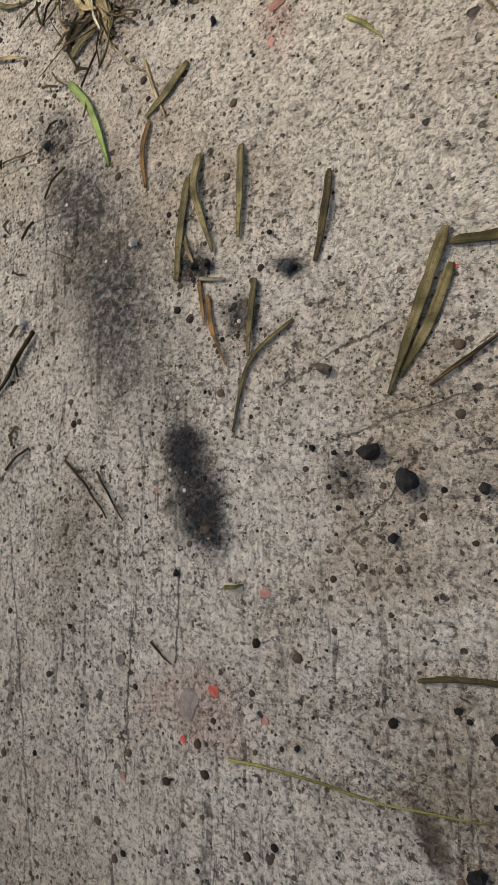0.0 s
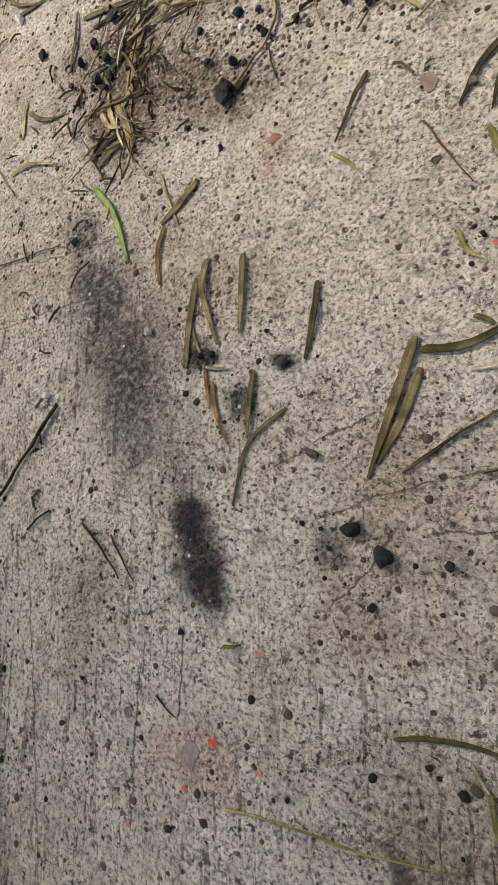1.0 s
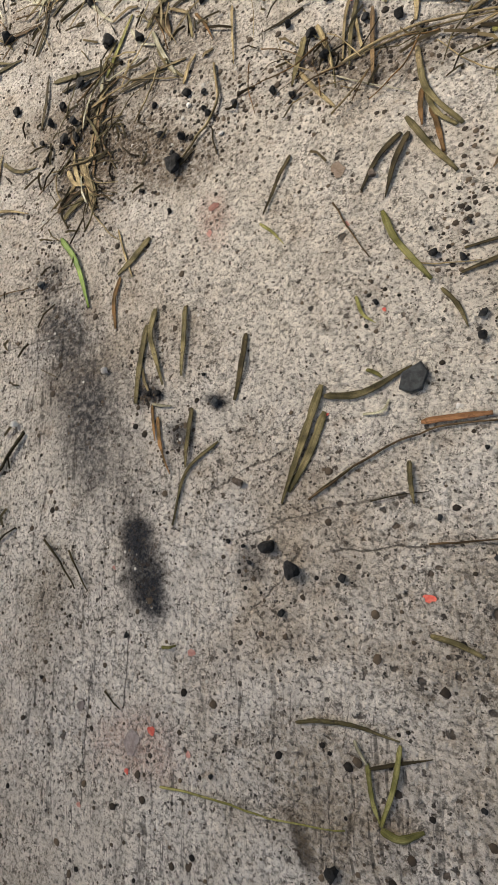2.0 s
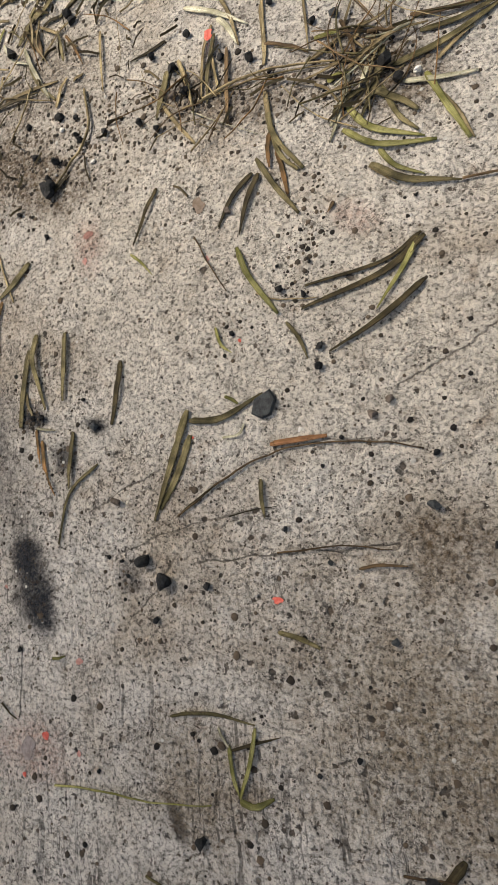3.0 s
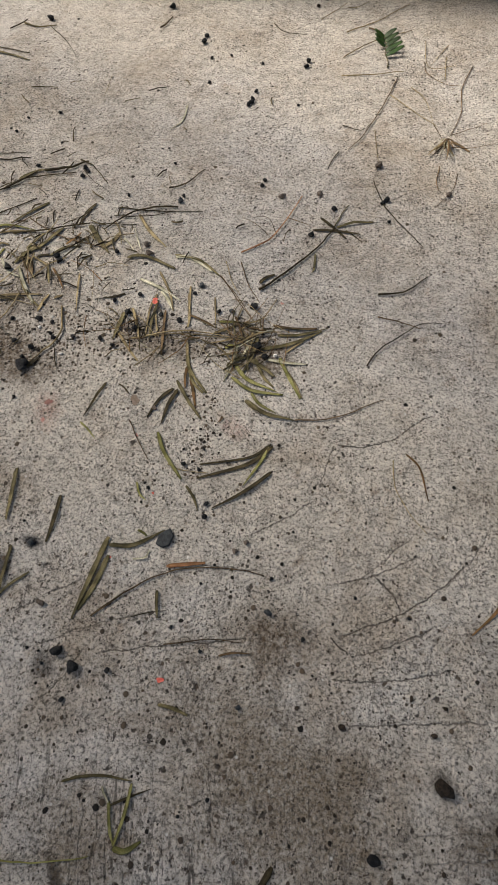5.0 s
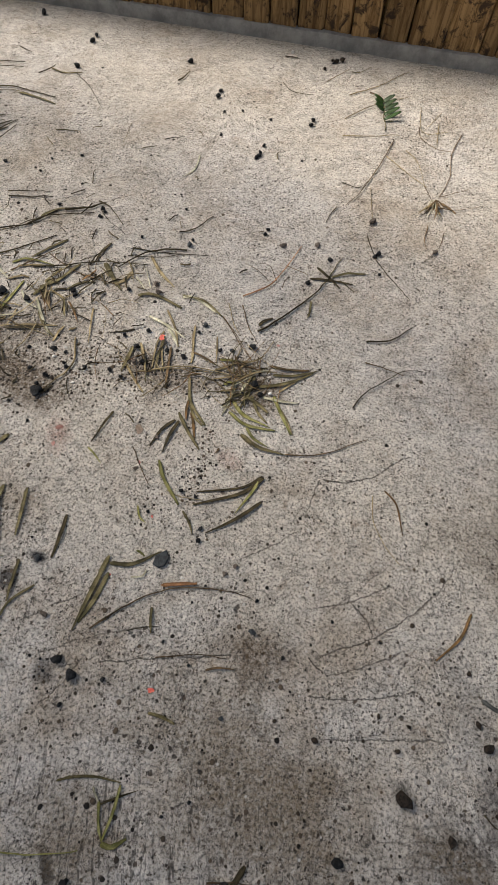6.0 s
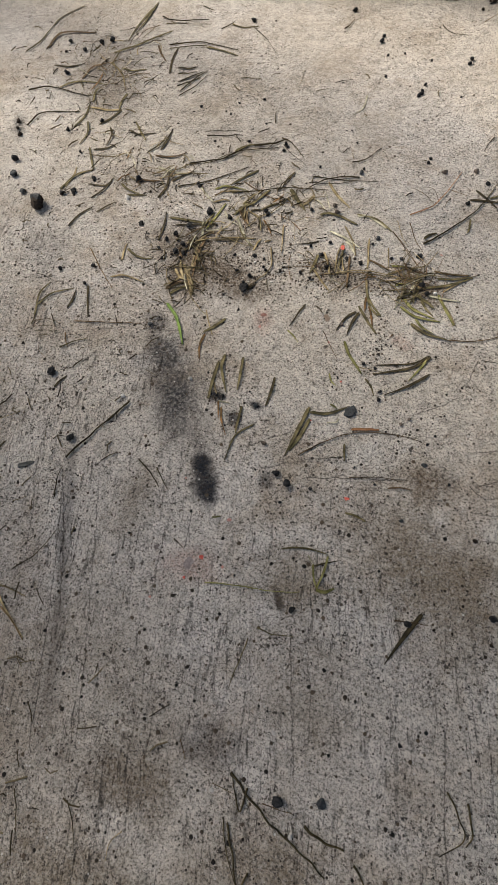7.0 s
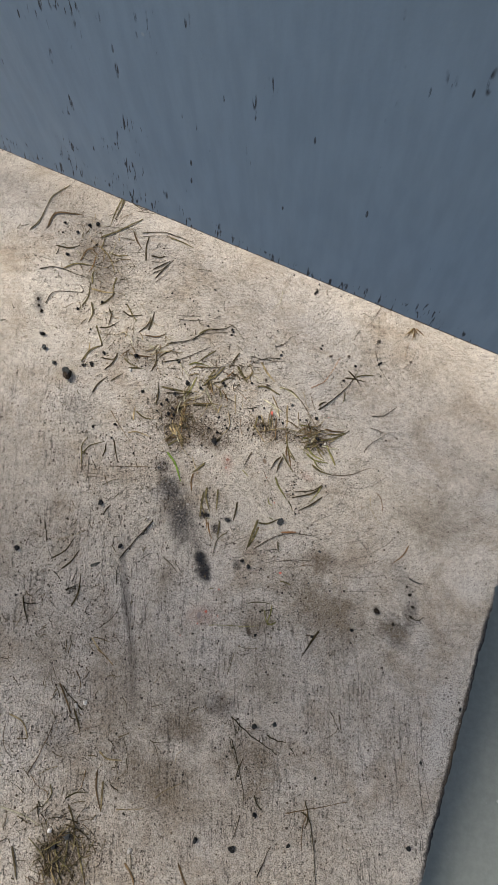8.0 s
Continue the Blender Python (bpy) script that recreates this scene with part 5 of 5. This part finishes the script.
crumb("BC", 52, -6048, 5845)
crumb("K", 60, -5712, 5275)
crumb("K", 82, -5693, 5947)
crumb("BC", 52, -5428, 6153)
crumb("K", 62, -5305, 6288)
crumb("K", 75, -4494, 4225)
crumb("BC", 50, -5137, 5700)
crumb("K", 54, -4528, 3470)
crumb("K", 69, -4214, 2624)
crumb("BC", 43, -4387, 2551)
crumb("K", 52, -4017, 2947)
crumb("K", 69, -3256, 3082)
crumb("BC", 42, -3024, 2904)
crumb("K", 49, -1993, 2682)
crumb("BC", 40, -2276, 2180)
crumb("K", 47, -2454, 1915)
crumb("K", 63, -2070, 1913)
crumb("BC", 39, -2220, 1856)
crumb("K", 47, -2066, 2028)
crumb("K", 60, -859, 1895)
crumb("K", 104, -1041, 1570)
crumb("BC", 40, -3220, 1387)
crumb("K", 101, -3006, -320)
crumb("K", 64, -3699, 1228)
crumb("BC", 37, -3613, -27)
crumb("K", 47, -2086, 1827)
crumb("K", 64, -2404, 2086)
crumb("BC", 39, -1915, 1930)
crumb("K", 46, -1362, 2062)
crumb("K", 60, -1041, 1752)
crumb("BC", 40, -1804, 2505)
crumb("K", 47, -2345, 1764)
crumb("K", 55, 310, 2311)
crumb("K", 51, -160, 2558)
crumb("K", 44, 1025, 2008)
crumb("BC", 112, 2941, -1064)
crumb("BC", 50, 2275, -857)
crumb("BC", 41, 2889, -783)
crumb("BC", 32, 2961, -603)
crumb("BC", 30, 2235, -1327)
crumb("BC", 30, 2266, -1508)
crumb("BC", 33, 2982, -1526)
crumb("BC", 37, 2574, -1771)
crumb("BC", 59, 3318, -1246)
crumb("BC", 37, 2728, -586)
crumb("BC", 26, 2707, -1055)
crumb("BC", 27, 2273, -1051)
crumb("BC", 46, 3485, -475)
crumb("BC", 72, 3563, -611)
crumb("BC", 61, 3659, -829)
crumb("BC", 56, 3636, -1025)
crumb("BC", 38, 3397, -127)
crumb("BC", 26, 2282, -1358)
crumb("BC", 25, 2224, -1788)
crumb("BC", 33, 2058, -1809)
crumb("K", 55, 383, 5798)
crumb("K", 48, 399, 5964)
crumb("K", 66, 978, 6676)
crumb("K", 61, -508, 7073)
crumb("K", 49, -238, 6065)
crumb("K", 42, -327, 6593)
crumb("K", 39, 970, 5770)
crumb("K", 98, -3981, 8559)
crumb("K", 76, -2876, 8097)
crumb("K", 48, -1985, 5196)
crumb("K", 48, -2960, 4851)
crumb("K", 40, -2361, 5047)
crumb("K", 39, -2412, 4776)
crumb("K", 52, -1288, 4219)
crumb("K", 45, -1910, 4217)
crumb("K", 37, -302, 4505)
crumb("K", 41, 371, 6557)
crumb("K", 42, -71, 6674)
crumb("K", 64, -102, 2140)
crumb("W", 41, 1312, 2062)

flake("RD", 62, -314, -1878)
flake("PK", 46, -172, -1412)
flake("MV", 146, -409, -1965)
flake("PK", 36, -71, -1896)
flake("PK", 36, -683, -2420)
flake("MV", 69, -825, -1927)
flake("RD", 19, 328, -33)
flake("PK", 27, -804, -1114)
flake("RD", 34, -414, -2126)
flake("RD", 80, 28, 2464, base=0.006)
flake("TB", 118, 112, 1381)
flake("RB", 77, -659, 1217)
flake("PK", 53, -653, 1034)
flake("PK", 41, 236, 1037)
flake("W", 29, 942, 79)
flake("RD", 29, 523, 544)
flake("RD", 51, 955, -810)
flake("PK", 39, 1267, 2689)
flake("PK", 44, -210, 2150)
chip("K2", 170, 724, 187)


def compound_leaf(x, y, turn):
    """A small dark green leaf of paired leaflets."""
    leaf = tagged(new("compound_leaf"), "small dark green compound leaf lying on the concrete", "leaf")
    leaf.matrix_world = pose(x, y, 0, 0, 0, turn)
    line = [Vector((0.0015 * math.sin(i), i * 0.0062, 0)) for i in range(13)]
    part("stalk", tube(line, [0.0006 + 0.002 * math.sin(i / 4) for i in range(13)], 0.0014), LEAF["O"], leaf, "thin pale stalk")
    for k in range(5):
        for sgn in (1, -1):
            if sgn < 0 and k < 2:
                continue
            size = 0.022 - 0.0018 * k if sgn > 0 else 0.014
            pts = [Vector((sgn * s * size, 0.024 + 0.0105 * k + s * size * 0.35, 0)) for s in (0, 0.2, 0.4, 0.6, 0.8, 1.0)]
            bm = ribbon(pts, [0.002 + 0.0015 * s for s in range(6)], 0.0078, 0.3 * sgn, 0.6)
            part("leaflet", bm, LEAF["F"], leaf)
    return leaf


compound_leaf(0.2, 0.668, 8)

def twig(main, branches):
    """A dry stalk with side shoots, one thing of several parts."""
    pts = [(main[i] / 1e4, main[i + 1] / 1e4) for i in range(0, len(main), 2)]
    c, line = centred(curve_through(pts, 6))
    thing = tagged(new("twig"), "thin orange-brown dry twig with side shoots on the concrete", "twig")
    thing.location = (c.x, c.y, 0)
    part("stalk", tube(line, heights(line, 0.003, 4.2), 0.0017, 0.45), LEAF["R2"], thing)
    for k, xy in enumerate(branches):
        side = [p - c for p in curve_through([(xy[i] / 1e4, xy[i + 1] / 1e4) for i in range(0, len(xy), 2)], 6)]
        part("shoot", tube(side, [0.0016 + 0.003 * math.sin(2.6 * i / len(side)) for i in range(len(side))], 0.0009, 0.5), LEAF["B"], thing, "thin brown shoot")
    return thing


twig((740, 3270, 890, 3390, 1010, 3500, 1100, 3700, 1170, 3910, 1250, 4190), [(980, 3550, 840, 3650, 680, 3730), (1060, 3580, 950, 3760, 810, 3780), (1150, 3830, 1300, 3760, 1410, 3730)])

def root_tuft(x, y, turn):
    """A torn clump of root fibres."""
    tuft = tagged(new("root_tuft"), "small torn tuft of bleached and brown grass roots on the concrete", "root tuft")
    tuft.matrix_world = pose(x, y, 0, 0, 0, turn)
    for k in range(18):
        a = math.radians(-90 + (k % 9 - 4) * 9 + pick.uniform(-6, 6))
        reach, bend = pick.uniform(0.014, 0.036), pick.uniform(-0.004, 0.004)
        ca, sa = math.cos(a), math.sin(a)
        line = [Vector((ca * reach * f - sa * bend * math.sin(3 * f), sa * reach * f + ca * bend * math.sin(3 * f), 0)) for f in (0, 0.2, 0.4, 0.6, 0.8, 1.0)]
        zs = [0.001 + 0.0008 * (k % 6) + 0.004 * math.sin(2.8 * f) * (k % 3) / 2 for f in (0, 0.2, 0.4, 0.6, 0.8, 1.0)]
        part("root_fibre", ribbon(line, zs, pick.uniform(0.0012, 0.003), pick.uniform(-0.6, 0.6), 0.8), LEAF[("W", "T", "B", "R", "P", "B")[k % 6]], tuft)
    return tuft


root_tuft(0.2785, 0.534, -6)

# dense knots of clippings
DARK_KINDS = ["K", "O", "B", "K", "O", "T"]
KINDS = ["T", "B", "T", "O", "R", "T", "T", "P"]
for cx, cy, rx, ry, n, hi in PILES:
    for _ in range(n):
        a, r = pick.uniform(0, 6.3), math.sqrt(pick.random())
        px, py = cx + math.cos(a) * r * rx, cy + math.sin(a) * r * ry
        d, ln = pick.uniform(0, 6.3), pick.uniform(0.018, 0.05)
        dx, dy, bend = math.cos(d) * ln / 2, math.sin(d) * ln / 2, pick.uniform(-0.22, 0.22)
        xy = [v * 1e4 for v in (px - dx, py - dy, px - dy * bend, py + dx * bend, px + dx, py + dy)]
        (blade if pick.random() < 0.75 else stem)(pick.choice(KINDS if cy > -0.5 else DARK_KINDS), pick.uniform(10, 26), *xy, lift=pick.uniform(0.001, 0.005), base=pick.uniform(0, hi * (1 - r)))

# thin straws among the clippings
for cx, cy, rx, ry, n in STRAW_SPOTS:
    for _ in range(n):
        a, r = pick.uniform(0, 6.3), math.sqrt(pick.random())
        px, py = cx + math.cos(a) * r * rx, cy + math.sin(a) * r * ry
        d, ln, bend = pick.uniform(0, 6.3), pick.uniform(0.02, 0.06), pick.uniform(-0.3, 0.3)
        dx, dy = math.cos(d) * ln / 2, math.sin(d) * ln / 2
        xy = [v * 1e4 for v in (px - dx, py - dy, px - dy * bend, py + dx * bend, px + dx, py + dy)]
        stem(pick.choice(("T", "B", "R", "T", "B", "O") if cx > -0.15 else ("B", "K", "T", "B", "O")), pick.uniform(6, 13), *xy, lift=pick.uniform(0.001, 0.004), base=pick.uniform(0, 0.003))

# ---- loose grit and chaff, too fine to count ----
LUMP = [(math.cos(k * math.tau / 7), math.sin(k * math.tau / 7), 0.0) for k in range(7)]
LUMP += [(math.cos(k * math.tau / 7 + 0.3) * 0.72, math.sin(k * math.tau / 7 + 0.3) * 0.72, 0.55) for k in range(7)] + [(0, 0, 0.85)]
SIDES = [(k, (k + 1) % 7, 7 + (k + 1) % 7, 7 + k) for k in range(7)] + [(7 + k, 7 + (k + 1) % 7, 14) for k in range(7)]
grng = np.random.default_rng(4)
verts, faces = [], []


def strew(cx, cy, rx, ry, n, lo, hi, even=False):
    for _ in range(n):
        if even:
            x, y = cx + grng.uniform(-rx, rx), cy + grng.uniform(-ry, ry)
        else:
            x, y = cx + grng.normal() * rx * 0.5, cy + grng.normal() * ry * 0.5
        if x > 0.52 + 0.157 * y:
            continue
        if even and grng.random() > 0.75 + 1.1 * noise.fractal(Vector((x * 9, y * 9, 4)), 0.6, 2.0, 4) - 0.35 * x:
            continue
        size, a = lo + (hi - lo) * grng.random() ** 3.2, grng.uniform(0, 6.3)
        base = len(verts)
        ca, sa = math.cos(a) * size / 2, math.sin(a) * size / 2
        for px, py, pz in LUMP:
            j = 0.78 + 0.4 * grng.random()
            verts.append((x + (px * ca - py * sa) * j, y + (px * sa + py * ca) * j, -0.0001 + pz * size * 0.28))
        faces.extend(tuple(base + k for k in f) for f in SIDES)


strew(-0.1, 0.1, 0.75, 0.78, 15000, 0.0006, 0.0028, True)
for cx, cy, rx, ry, n in GRIT_SPOTS:
    strew(cx, cy, rx * 1.15, ry * 1.15, n * 2, 0.0006, 0.0036)
for cx, cy, rx, ry, n in CRUMB_SPOTS:
    strew(cx, cy, rx, ry, n, 0.0015, 0.005)
me = bpy.data.meshes.new("loose_grit")
me.from_pydata(verts, [], faces)
me.materials.append(GRIT)
tagged(new("loose_grit", me), "dark loose grit and sand strewn over the concrete", "grit", kind="stuff")

verts, faces = [], []
for cx, cy, rx, ry, n in CHAFF_SPOTS:
    for _ in range(n):
        x, y = cx + grng.normal() * rx * 0.55, cy + grng.normal() * ry * 0.55
        if x > 0.5 + 0.157 * y or (-0.17 < x < 0.35 and -0.32 < y < 0.12):
            continue
        a, ln, w, z = grng.uniform(0, 6.3), grng.uniform(0.005, 0.022), grng.uniform(0.0006, 0.0016), grng.uniform(0.0003, 0.002)
        dx, dy = math.cos(a) * ln / 2, math.sin(a) * ln / 2
        nx, ny, base = -math.sin(a) * w / 2, math.cos(a) * w / 2, len(verts)
        bx, by = nx * grng.uniform(-5, 5), ny * grng.uniform(-5, 5)
        for ex, ey, ez in ((-dx, -dy, 0), (bx, by, 0.0012), (dx, dy, 0)):
            for s, t in ((1, 0), (-1, 0), (0, w)):
                verts.append((x + ex + nx * s, y + ey + ny * s, z + ez + t))
        for q in (0, 3):
            for k in range(3):
                faces.append((base + q + k, base + q + (k + 1) % 3, base + q + 3 + (k + 1) % 3, base + q + 3 + k))
me = bpy.data.meshes.new("chopped_chaff")
me.from_pydata(verts, [], faces)
me.materials.append(CHAFF)
tagged(new("chopped_chaff", me), "fine brown chopped grass chaff scattered on the concrete", "chaff", kind="stuff")
